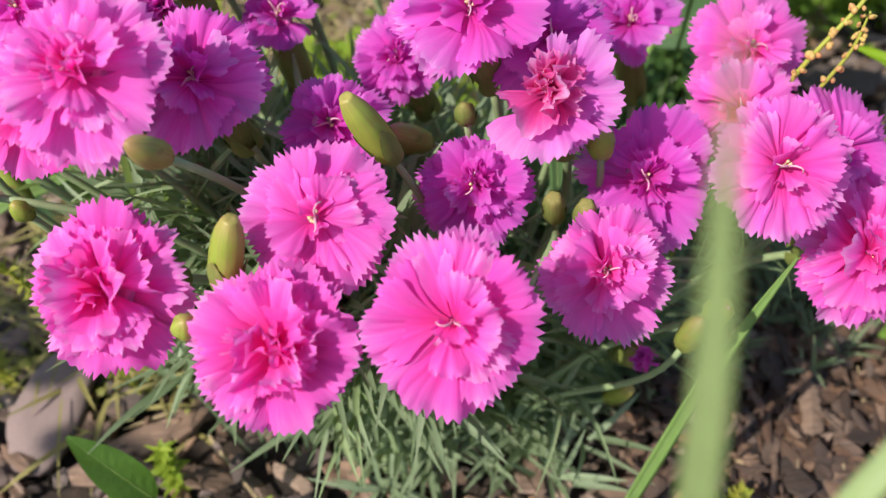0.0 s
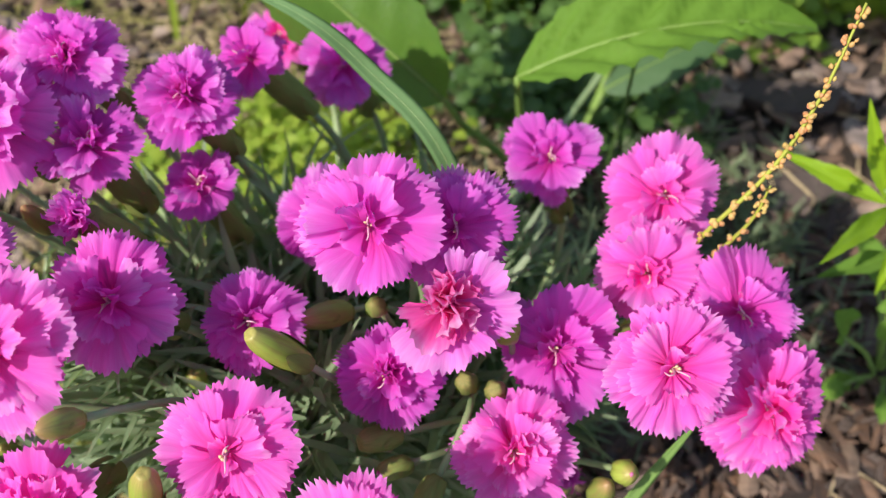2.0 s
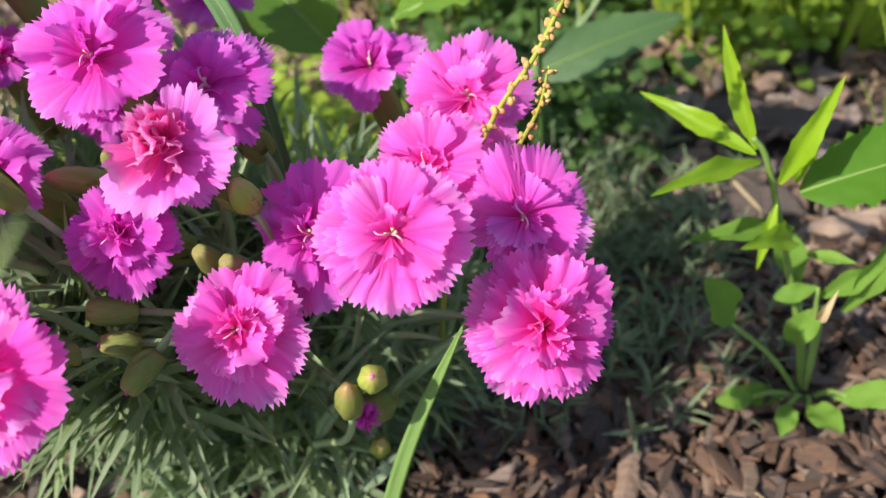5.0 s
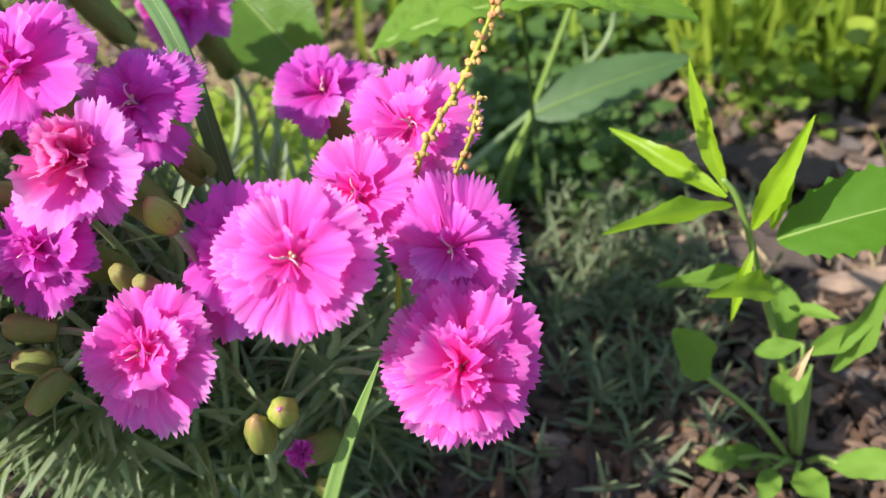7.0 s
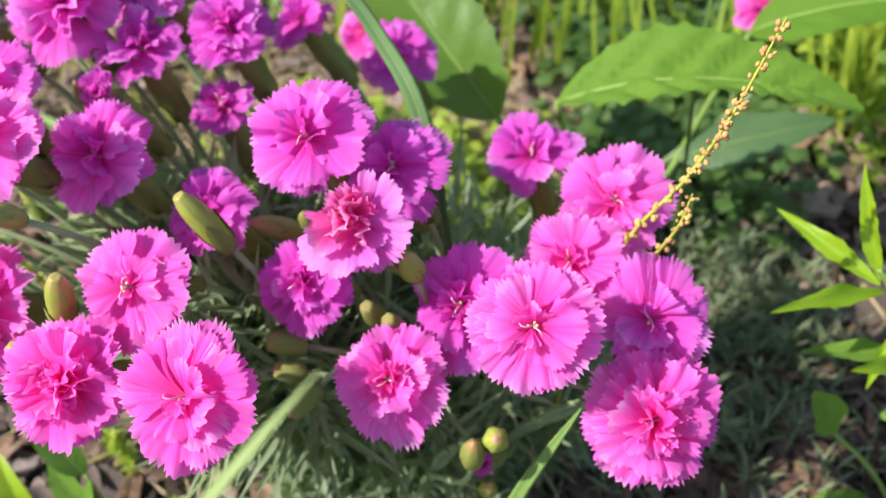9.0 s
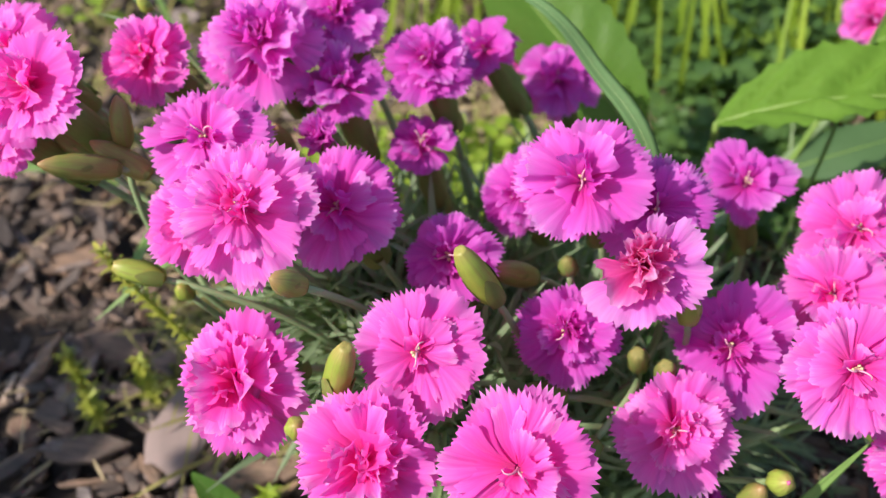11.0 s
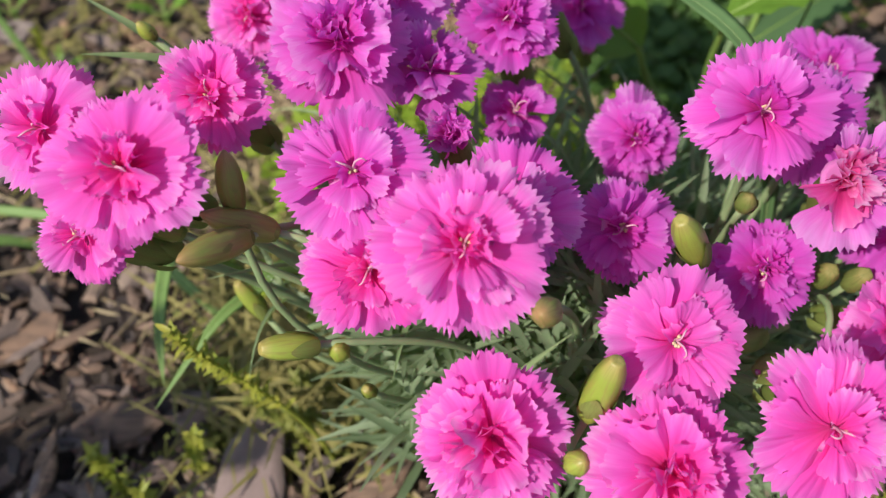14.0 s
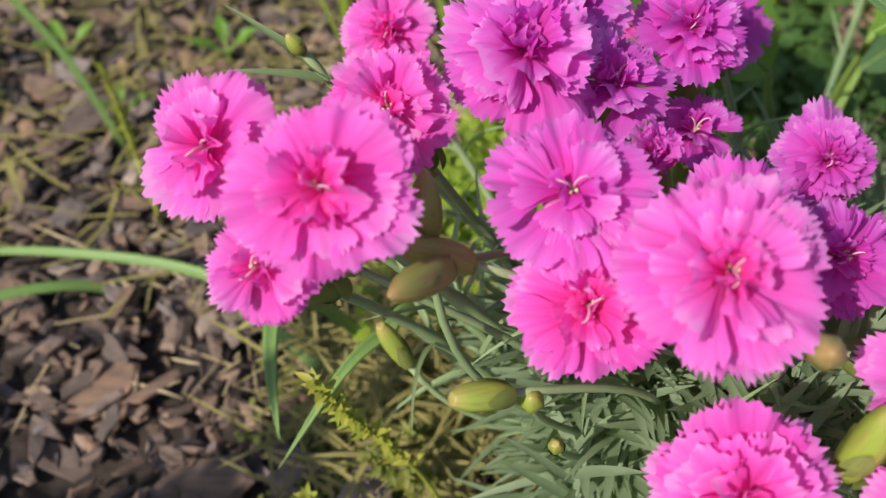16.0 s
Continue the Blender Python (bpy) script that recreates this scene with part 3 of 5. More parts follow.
BUD_MESH = {
    "long": lathe("bud", [(-0.5, 0.04), (-0.46, 0.11), (-0.36, 0.155), (-0.15, 0.178), (0.05, 0.178), (0.22, 0.166), (0.36, 0.136), (0.44, 0.104), (0.475, 0.088), (0.5, 0.074), (0.485, 0.02)], BUD, 14, 0.0, 5),
    "round": lathe("bud", [(-0.5, 0.06), (-0.46, 0.22), (-0.3, 0.37), (-0.05, 0.42), (0.2, 0.36), (0.38, 0.22), (0.48, 0.10), (0.5, 0.02)], BUD, 14, 0.0, 5),
    "olive": lathe("bud", [(-0.5, 0.03), (-0.48, 0.11), (-0.38, 0.18), (-0.15, 0.215), (0.1, 0.20), (0.3, 0.15), (0.43, 0.08), (0.5, 0.02)], OLIVE, 14, 0.0, 5),
}
BUD_MESH["dull"] = lathe("bud", [(-0.5, 0.05), (-0.46, 0.18), (-0.3, 0.31), (-0.05, 0.36), (0.2, 0.31), (0.38, 0.19), (0.48, 0.09), (0.5, 0.02)], CALYX, 14, 0.0, 5)
BUD_MESH["blunt"] = lathe("bud", [(-0.5, 0.05), (-0.46, 0.17), (-0.34, 0.27), (-0.12, 0.325), (0.10, 0.325), (0.28, 0.285), (0.40, 0.23), (0.455, 0.19), (0.47, 0.13), (0.465, 0.02)], CALYX, 14, 0.05, 5)
PINK_TIP = lathe("bud_tip", [(0.0, 0.5), (0.3, 0.44), (0.6, 0.34), (0.85, 0.24), (1.0, 0.06)], PETAL_CRIMSON, 10, 0.22, 4)


def scale_mesh():
    verts, faces, uvs = [], [], []
    for i in range(7):
        u = i / 6
        for j in range(7):
            a = (-1 + j / 3) * 0.85 * (1 - u ** 2.2 * 0.9)
            r = 0.215 * (1 - 0.25 * (1 - u) ** 3) + 0.012 * u
            verts.append((r * math.cos(a), r * math.sin(a), -0.46 + 0.52 * u))
            uvs.append((u, 0.5 + a * 0.3))
    for i in range(6):
        for j in range(6):
            faces.append((i * 7 + j, i * 7 + j + 1, i * 7 + j + 8, i * 7 + j + 7))
    return mesh_of("bud_scale", verts, faces, CALYX, uvs)


SCALE_MESH = scale_mesh()


def bud(base_at, tip_at, kind, label, pink=False, fat=0.9, foot=None):
    b, t = Vector(base_at), Vector(tip_at)
    axis, size = (t - b).normalized(), (t - b).length
    seed = int(abs(b.x * 9000 + b.y * 777 + b.z * 333))
    foot = foot_of((b + t) / 2) + Vector((0.004, 0.003, 0)) if foot is None else Vector(foot)
    ob = thing("dianthus_bud", foot, label, "flower bud", "buds of the dianthus clump")
    pose_b = frame_of(axis, (0.3, 0.2, 1), (b + t) / 2, size * fat, size * fat, size)
    body = part("bud", BUD_MESH[kind], ob, pose_b)
    wide = {"round": 1.75, "dull": 1.75, "blunt": 1.55}.get(kind, 0.9)
    for k in range(3):
        s = new("bud_scale", SCALE_MESH)
        s.parent = body
        s.matrix_basis = Matrix.Rotation(2.1 * k + 0.4, 4, "Z") @ Matrix.Diagonal((wide, wide, 1.0 - 0.12 * k, 1))
    if pink:
        part("bud_tip", PINK_TIP, ob, pose_b @ Matrix.Translation((0, 0, 0.44)) @ Matrix.Diagonal((0.20, 0.20, 0.09, 1)), "crumpled magenta petal tip")
    stem_to(ob, b + axis * 0.001, axis, foot, 0.0011, 1, seed)
    return ob


# ---- ground ----
def height(x, y):
    fade = max(0.0, 1 - max(0, math.hypot(x, y - 0.4) - 0.8) / 0.5)
    return fade * (0.006 * noise.noise(Vector((x * 7, y * 7, 0.3))) + 0.003 * noise.noise(Vector((x * 26, y * 26, 4.0)))) - 0.002


def build_ground():
    xs = list(np.linspace(-1.3, 1.3, 105))
    ys = list(np.linspace(-0.9, 1.7, 105))
    xs, ys = [-80, -8] + xs + [8, 80], [-80, -8] + ys + [8, 80]
    verts = [(x, y, height(x, y)) for y in ys for x in xs]
    w = len(xs)
    faces = [(j * w + i, j * w + i + 1, (j + 1) * w + i + 1, (j + 1) * w + i) for j in range(len(ys) - 1) for i in range(w - 1)]
    ob = new("ground", mesh_of("ground", verts, faces, SOIL))
    return tagged(ob, "dark brown crumbly garden soil under bark mulch", "ground", kind="structure")


build_ground()


def chip(verts, faces, x, y, z, length, width, thick, turn, tip_x, tip_y, r0):
    """An uneven slab of bark with a rough outline and a bowed face."""
    n = r0.randint(6, 10)
    start = len(verts)
    ca, sa = math.cos(turn), math.sin(turn)
    ring = []
    for k in range(n):
        a = 2 * math.pi * k / n + r0.uniform(-0.3, 0.3)
        f = r0.uniform(0.66, 1.15)
        ring.append((0.5 * length * f * math.copysign(abs(math.cos(a)) ** 0.7, math.cos(a)), 0.5 * width * f * math.copysign(abs(math.sin(a)) ** 0.7, math.sin(a))))
    bow = r0.uniform(-0.25, 0.25) * width
    for level, inset in ((-0.5, 0.92), (0.2, 1.0), (0.5, 0.86)):
        for px, py in ring:
            px, py = px * inset, py * inset
            pz = level * thick + bow * (py / width * 2) ** 2 + px * tip_x + py * tip_y + r0.uniform(-0.12, 0.12) * thick
            verts.append((x + px * ca - py * sa, y + px * sa + py * ca, z + pz))
    verts.append((x, y, z + 0.5 * thick + r0.uniform(0, 0.2) * thick))
    for lv in (0, 1):
        for k in range(n):
            t = (k + 1) % n
            faces.append((start + lv * n + k, start + lv * n + t, start + (lv + 1) * n + t, start + (lv + 1) * n + k))
    for k in range(n):
        faces.append((start + 2 * n + k, start + 2 * n + (k + 1) % n, start + 3 * n))
    faces.append(tuple(start + k for k in range(n))[::-1])


def build_mulch():
    r0 = random.Random(21)
    verts, faces = [], []
    for k in range(13000):
        if k < 10500:
            x, y = r0.uniform(-0.46, 0.50), r0.uniform(0.02, 0.70)
        else:
            x, y = r0.uniform(-1.1, 1.2), r0.uniform(-0.4, 1.45)
        big = r0.random()
        length = 0.005 + 0.023 * big ** 2.4
        width = length * r0.uniform(0.18, 0.62)
        chip(verts, faces, x, y, height(x, y) + r0.uniform(0.0, 0.013), length, width, r0.uniform(0.0010, 0.0035), r0.uniform(0, 6.28), r0.uniform(-0.5, 0.5), r0.uniform(-0.6, 0.6), r0)
    ob = new("bark_mulch", mesh_of("bark_mulch", verts, faces, BARK, smooth=False))
    tagged(ob, "loose brown and grey bark mulch spread over the soil", "mulch", kind="stuff")
    verts, faces = [], []
    for k in range(520):
        x, y = r0.uniform(-0.48, 0.5), r0.uniform(0.02, 0.75)
        chip(verts, faces, x, y, height(x, y) + r0.uniform(0.006, 0.013), r0.uniform(0.015, 0.055), r0.uniform(0.0007, 0.0018), r0.uniform(0.0006, 0.0014), r0.uniform(0, 6.28), r0.uniform(-0.15, 0.15), 0, r0)
    for k in range(90):
        x, y = r0.uniform(0.13, 0.34), r0.uniform(0.10, 0.34)
        chip(verts, faces, x, y, height(x, y) + r0.uniform(0.010, 0.016), r0.uniform(0.012, 0.036), r0.uniform(0.0006, 0.0018), r0.uniform(0.0006, 0.0012), r0.uniform(0, 6.28), r0.uniform(-0.2, 0.2), r0.uniform(-0.3, 0.3), r0)
    for k in range(5600):
        x, y = (r0.gauss(-0.085, 0.058), r0.gauss(0.372, 0.055)) if k % 3 else (r0.gauss(-0.020, 0.040), r0.gauss(0.335, 0.040))
        chip(verts, faces, x, y, height(x, y) + r0.uniform(0.006, 0.016), r0.uniform(0.004, 0.018), r0.uniform(0.0005, 0.0018), r0.uniform(0.0005, 0.0010), r0.uniform(0, 6.28), r0.uniform(-0.2, 0.2), r0.uniform(-0.3, 0.3), r0)
    ob = new("straw_litter", mesh_of("straw_litter", verts, faces, STRAW, smooth=False))
    tagged(ob, "dry straw and thin twigs lying on the mulch", "plant litter", kind="stuff")


build_mulch()


def build_shreds():
    """Finely shredded reddish bark where the sun falls past the clump."""
    r0 = random.Random(29)
    verts, faces = [], []
    for k in range(3900):
        x, y = r0.uniform(0.07, 0.40), 0.06 + 0.25 * r0.random() ** 1.2
        length = 0.005 + 0.020 * r0.random() ** 1.8
        chip(verts, faces, x, y, height(x, y) + r0.uniform(0.009, 0.016), length, length * r0.uniform(0.12, 0.45), r0.uniform(0.0008, 0.0022), r0.uniform(0, 6.28), r0.uniform(-0.5, 0.5), r0.uniform(-0.5, 0.5), r0)
    ob = new("bark_shreds", mesh_of("bark_shreds", verts, faces, BARK_RED, smooth=False))
    tagged(ob, "finely shredded reddish-brown bark over the mulch", "mulch", kind="stuff")


build_shreds()


def bark_piece(x, y, length, width, turn, label, lean=(0.05, 0.08), thick=0.005, seed=0, z=0.010):
    verts, faces = [], []
    chip(verts, faces, 0, 0, 0, length, width, thick, 0, *lean, random.Random(seed * 13 + 5))
    ob = new("bark_chip", mesh_of("bark_chip", verts, faces, BARK_ONE, smooth=False))
    ob.matrix_basis = pose(x, y, height(x, y) + z, 0, 0, turn)
    tagged(ob, label, "bark chip", "bark chips on the bed")


def loose_chips():
    """Shreds of bark that lie on top, each its own piece."""
    r0 = random.Random(77)
    shapes = []
    for k in range(14):
        verts, faces = [], []
        length = r0.uniform(0.010, 0.026)
        chip(verts, faces, 0, 0, 0, length, length * r0.uniform(0.2, 0.6), r0.uniform(0.002, 0.004), 0, 0, 0, r0)
        shapes.append(mesh_of("bark_shred", verts, faces, BARK_ONE, smooth=False))
    for k in range(150):
        x, y = (r0.uniform(0.14, 0.36), r0.uniform(0.12, 0.42)) if k % 2 else (r0.uniform(-0.34, -0.09), r0.uniform(0.12, 0.46))
        ob = new("bark_shred", r0.choice(shapes))
        ob.matrix_basis = pose(x, y, height(x, y) + 0.011, r0.uniform(-22, 22), r0.uniform(-16, 16), r0.uniform(0, 360))
        tagged(ob, "small brown shred of bark on the mulch", "bark chip", "bark shreds on the bed")


loose_chips()
def smooth_bark(x, y, length, width, turn, label):
    """A broad curled flake of bark with a smooth face and a wavy outline."""
    verts, faces = [], []
    n = 28
    for level, inset in ((-0.0035, 0.95), (0.0005, 1.0), (0.0022, 0.97), (0.0028, 0.55)):
        for k in range(n):
            a = 2 * math.pi * k / n
            f = inset * (1 + 0.10 * math.sin(2 * a + 1.0) + 0.07 * math.sin(3 * a + 2.2) + 0.035 * math.sin(7 * a))
            px, py = 0.5 * length * f * math.cos(a), 0.5 * width * f * math.sin(a)
            verts.append((px, py, level + 0.10 * px + 5.0 * py * py))
    verts.append((0, 0, 0.003))
    for lv in range(3):
        for k in range(n):
            t = (k + 1) % n
            faces.append((lv * n + k, lv * n + t, (lv + 1) * n + t, (lv + 1) * n + k))
    for k in range(n):
        faces.append((3 * n + k, 3 * n + (k + 1) % n, 4 * n))
    faces.append(tuple(range(n))[::-1])
    ob = new("bark_flake", mesh_of("bark_flake", verts, faces, FLAKE))
    ob.matrix_basis = pose(x, y, height(x, y) + 0.013, 0, 0, turn)
    tagged(ob, label, "bark chip", "bark chips on the bed")


smooth_bark(-0.153, 0.184, 0.056, 0.030, 78, "large flat reddish-brown bark flake with a smooth face")
bark_piece(-0.196, 0.165, 0.044, 0.020, 20, "grey weathered bark piece in the mulch", seed=2)
bark_piece(-0.120, 0.165, 0.050, 0.016, 30, "long grey-brown bark sliver beside the sprigs", seed=3)
bark_piece(-0.255, 0.275, 0.034, 0.022, 35, "pale grey bark chip on dark mulch", seed=4)
bark_piece(-0.300, 0.330, 0.040, 0.022, 120, "grey-brown bark chip on dark mulch", seed=5)
bark_piece(-0.215, 0.225, 0.042, 0.025, 10, "brown bark piece under the sprigs", seed=6)
bark_piece(0.285, 0.345, 0.044, 0.026, 70, "broad tan bark piece behind the green weed", seed=7)
bark_piece(0.245, 0.365, 0.030, 0.017, 110, "pale tan wood chip behind the green weed", seed=8)
bark_piece(0.200, 0.180, 0.028, 0.013, -35, "reddish-brown bark piece below the weed", seed=9)
bark_piece(0.175, 0.165, 0.022, 0.014, 15, "tan bark chip beside the flowers", seed=10)
bark_piece(0.230, 0.160, 0.034, 0.006, -30, "light orange-brown wood splinter on the mulch", seed=11)
bark_piece(0.160, 0.215, 0.030, 0.015, 160, "dull brown bark piece in the shade", seed=12)
bark_piece(0.205, 0.330, 0.066, 0.024, 8, "long grey weathered bark strip in the shade", seed=13)
bark_piece(0.250, 0.315, 0.066, 0.022, 20, "dark grey bark strip behind the weed", seed=14)
bark_piece(0.290, 0.190, 0.026, 0.014, 75, "reddish-brown bark chip in the sun", seed=15)
bark_piece(0.140, 0.130, 0.024, 0.012, 50, "pale chip of wood in the sun", seed=16)
bark_piece(0.060, 0.070, 0.036, 0.018, 12, "orange-brown bark chip before the clump", seed=17)
bark_piece(-0.020, 0.080, 0.040, 0.018, -20, "tan bark chip before the clump", seed=18)
bark_piece(0.110, 0.090, 0.030, 0.022, 80, "grey-brown bark chip before the clump", seed=19)
bark_piece(0.330, 0.420, 0.060, 0.030, 20, "brown bark piece at the back of the bed", seed=20)
bark_piece(0.215, 0.395, 0.075, 0.026, -15, "grey bark strip at the back of the bed", seed=21)
bark_piece(-0.280, 0.450, 0.060, 0.024, 40, "orange-brown bark strip at the back", seed=22)
bark_piece(-0.220, 0.490, 0.050, 0.022, 140, "tan bark strip in the sun at the back", seed=23)


# ---- grey-green leaf mound ----
def add_blade(verts, faces, base, out, up, length, width, bend, n=5, fold=0.3):
    start = len(verts)
    y = out.normalized()
    z = (up - y * up.dot(y)).normalized()
    x = y.cross(z)
    for i in range(n + 1):
        u = i / n
        w = width * (0.55 + 0.45 * min(1, u * 4)) * (1 - u ** 3) + 0.00012
        p = base + y * (length * (u - 0.3 * bend * bend * u ** 3)) - z * (bend * length * u * u)
        verts.extend((p - x * w + z * (fold * w), p, p + x * w + z * (fold * w)))
    for i in range(n):
        a = start + 3 * i
        faces.append((a, a + 1, a + 4, a + 3))
        faces.append((a + 1, a + 2, a + 5, a + 4))


def shoot(verts, faces, foot, lean, tall, count, r0, size=0.032, width=0.0011):
    """A leafy shoot: pairs of narrow leaves up a short stalk."""
    d = lean.normalized()
    turn = r0.uniform(0, 6.28)
    for k in range(count):
        u = (k + 0.5) / count
        p = foot + d * (tall * u)
        side = Matrix.Rotation(turn + (k % 2) * math.pi + (k // 2) * 1.57, 3, d) @ d.orthogonal().normalized()
        open_ = 1.15 - 0.75 * u
        out = (d * (1.0 - 0.3 * open_) + side * open_).normalized()
        add_blade(verts, faces, p, out, d - side * 0.4, size * r0.uniform(0.7, 1.2) * (1.1 - 0.35 * u), width * r0.uniform(0.8, 1.3), r0.uniform(0.0, 0.35), 4)


def build_mound():
    r0 = random.Random(5)
    verts, faces = [], []
    for k in range(560):
        a, q = r0.uniform(0, 6.28), math.sqrt(r0.random())
        x, y = 0.004 + 0.058 * q * math.cos(a), 0.212 + 0.050 * q * math.sin(a)
        lean = Vector((math.cos(a) * q * 0.7 + r0.uniform(-0.3, 0.3), math.sin(a) * q * 0.5 + r0.uniform(-0.3, 0.3), 1.0))
        front = math.sin(a) * q < -0.25
        if front:
            lean.y = r0.uniform(-0.12, 0.3)
        shoot(verts, faces, Vector((x, y + (0.012 if front else 0.0), 0.002)), lean, r0.uniform(0.05, 0.115) * (1.15 - 0.7 * q * q) * (0.7 if front else 1.0), 12, r0, 0.024 if front else 0.031)
    for k in range(12):
        x, y = r0.uniform(-0.020, 0.045), r0.uniform(0.150, 0.175)
        shoot(verts, faces, Vector((x, y, 0.002)), Vector((r0.uniform(-0.5, 0.5), r0.uniform(-0.7, 0.0), 1.0)), r0.uniform(0.015, 0.04), 9, r0, 0.030)
    for k in range(230):
        x, y = r0.uniform(-0.080, 0.040), r0.uniform(0.172, 0.235)
        y = max(y, 0.205) if x < -0.03 else y
        lean = Vector((r0.uniform(-0.12, 0.30) if x < -0.02 else r0.uniform(-0.40, 0.25), r0.uniform(-0.25, 0.35), 1.0))
        shoot(verts, faces, Vector((x * 0.8, y, 0.002)), lean, r0.uniform(0.05, 0.105), 12, r0, 0.042, 0.0012)
    for k in range(75):
        x, y = r0.uniform(-0.080, -0.005), r0.uniform(0.205, 0.245)
        shoot(verts, faces, Vector((x * 0.85, y, 0.002)), Vector((r0.uniform(-0.12, 0.15), r0.uniform(-0.15, 0.2), 1.0)), r0.uniform(0.090, 0.130), 11, r0, 0.042, 0.0013)
    for k in range(70):
        foot = Vector((r0.uniform(-0.075, -0.025), r0.uniform(0.165, 0.210), 0.002))
        lean = Vector((r0.uniform(-0.15, 0.10), r0.uniform(-0.15, 0.15), 1.0)).normalized()
        add_blade(verts, faces, foot, lean, Vector((0, -1, 0)), 0.075, 0.0008, 0.0)
        shoot(verts, faces, foot + lean * 0.055, lean, r0.uniform(0.035, 0.070), 10, r0, 0.040, 0.0013)
    for k in range(168):
        cx, cy, cz = ((-0.034, 0.172, 0.0), (-0.086, 0.214, 0.0), (-0.015, 0.161, 0.0), (-0.030, 0.163, 0.014), (-0.060, 0.184, 0.016), (-0.076, 0.180, 0.012))[k % 6]
        head = Vector((cx + r0.gauss(0, 0.011), cy + r0.gauss(0, 0.009), r0.uniform(0.088, 0.126) + cz))
        foot = Vector((head.x * 0.5 + 0.008, 0.5 * head.y + 0.10, 0.002))
        lean = (head - foot).normalized()
        add_blade(verts, faces, foot, lean, Vector((0, -1, 0)), (head - foot).length, 0.0009, 0.0)
        shoot(verts, faces, foot.lerp(head, 0.62), lean, (head - foot).length * 0.38, 9, r0, 0.038, 0.0013)
    ob = new("dianthus_foliage", mesh_of("dianthus_foliage", verts, faces, GLAUCOUS))
    tagged(ob, "dense mound of narrow grey-green dianthus leaves", "foliage", kind="stuff")
    verts, faces = [], []
    for k in range(170):
        x, y = r0.gauss(0.142, 0.028), r0.gauss(0.298, 0.042)
        shoot(verts, faces, Vector((x, y, 0.002)), Vector((r0.uniform(-0.6, 0.6), r0.uniform(-0.6, 0.6), 1)), r0.uniform(0.015, 0.035), 9, r0, 0.017, 0.0007)
    ob = new("low_dianthus_shoots", mesh_of("low_dianthus_shoots", verts, faces, LOW_LEAF))
    tagged(ob, "low dull green dianthus shoots spreading over shaded mulch", "foliage", kind="stuff")


build_mound()


def dry_stems(label, at, spread, count, rise, seed):
    """Old stems and withered leaves lying over the mulch."""
    r0 = random.Random(seed)
    verts, faces = [], []
    for k in range(count):
        x, y = r0.gauss(at[0], spread[0]), r0.gauss(at[1], spread[1])
        a = r0.uniform(0, 6.28)
        d = Vector((math.cos(a) - 0.4, math.sin(a), r0.uniform(-0.1, 0.7)))
        add_blade(verts, faces, Vector((x, y, 0.008 + rise * r0.random() ** 2)), d, Vector((0, -0.3, 1)), r0.uniform(0.015, 0.045), r0.uniform(0.0004, 0.0011), r0.uniform(-0.1, 0.6), 4)
    ob = new("withered_stems", mesh_of("withered_stems", verts, faces, WITHERED))
    tagged(ob, label, "plant litter", kind="stuff")


dry_stems("tangle of withered straw-coloured stems under the flower clump", (-0.118, 0.252), (0.028, 0.030), 760, 0.030, 63)
dry_stems("dry straw-coloured stems scattered over sunlit bark mulch", (-0.235, 0.470), (0.085, 0.070), 380, 0.008, 64)


# ---- weeds and grass behind ----
def rosette(verts, faces, x, y, tall, count, size, r0, roundness=0.5):
    """A seedling of small rounded leaves on short stalks."""
    for k in range(count):
        a = r0.uniform(0, 6.28)
        lift = r0.uniform(0.3, 1.0) * tall
        reach = r0.uniform(0.2, 0.9) * tall * 0.8
        p = Vector((x + math.cos(a) * reach, y + math.sin(a) * reach, height(x, y) + lift))
        foot = Vector((x, y, height(x, y)))
        add_blade(verts, faces, foot, p - foot, Vector((0, 0, 1)), (p - foot).length, 0.0005, 0.0, 2)
        s = size * r0.uniform(0.6, 1.3)
        out = Vector((math.cos(a), math.sin(a), r0.uniform(-0.2, 0.7)))
        start = len(verts)
        y_, up = out.normalized(), Vector((r0.uniform(-0.3, 0.3), r0.uniform(-0.5, 0.1), 1))
        z_ = (up - y_ * up.dot(y_)).normalized()
        x_ = y_.cross(z_)
        for i in range(6):
            u = i / 5
            w = s * roundness * math.sin(math.pi * (0.08 + 0.90 * u)) ** 0.75
            q = p + y_ * (s * u) - z_ * (0.25 * s * u * u)
            verts.extend((q - x_ * w + z_ * 0.2 * w, q, q + x_ * w + z_ * 0.2 * w))
        for i in range(5):
            b = start + 3 * i
            faces.append((b, b + 1, b + 4, b + 3))
            faces.append((b + 1, b + 2, b + 5, b + 4))


def patch(label, x0, x1, y0, y1, count, tall, size, seed, mat, leaves=10):
    r0 = random.Random(seed)
    verts, faces = [], []
    for k in range(count):
        x = x0 + (x1 - x0) * 0.5 * (r0.random() + r0.random())
        y = y0 + (y1 - y0) * 0.5 * (r0.random() + r0.random())
        rosette(verts, faces, x, y, tall * r0.uniform(0.5, 1.3), leaves, size, r0)
    ob = new("low_weeds", mesh_of("low_weeds", verts, faces, mat))
    tagged(ob, label, "weeds", kind="stuff")


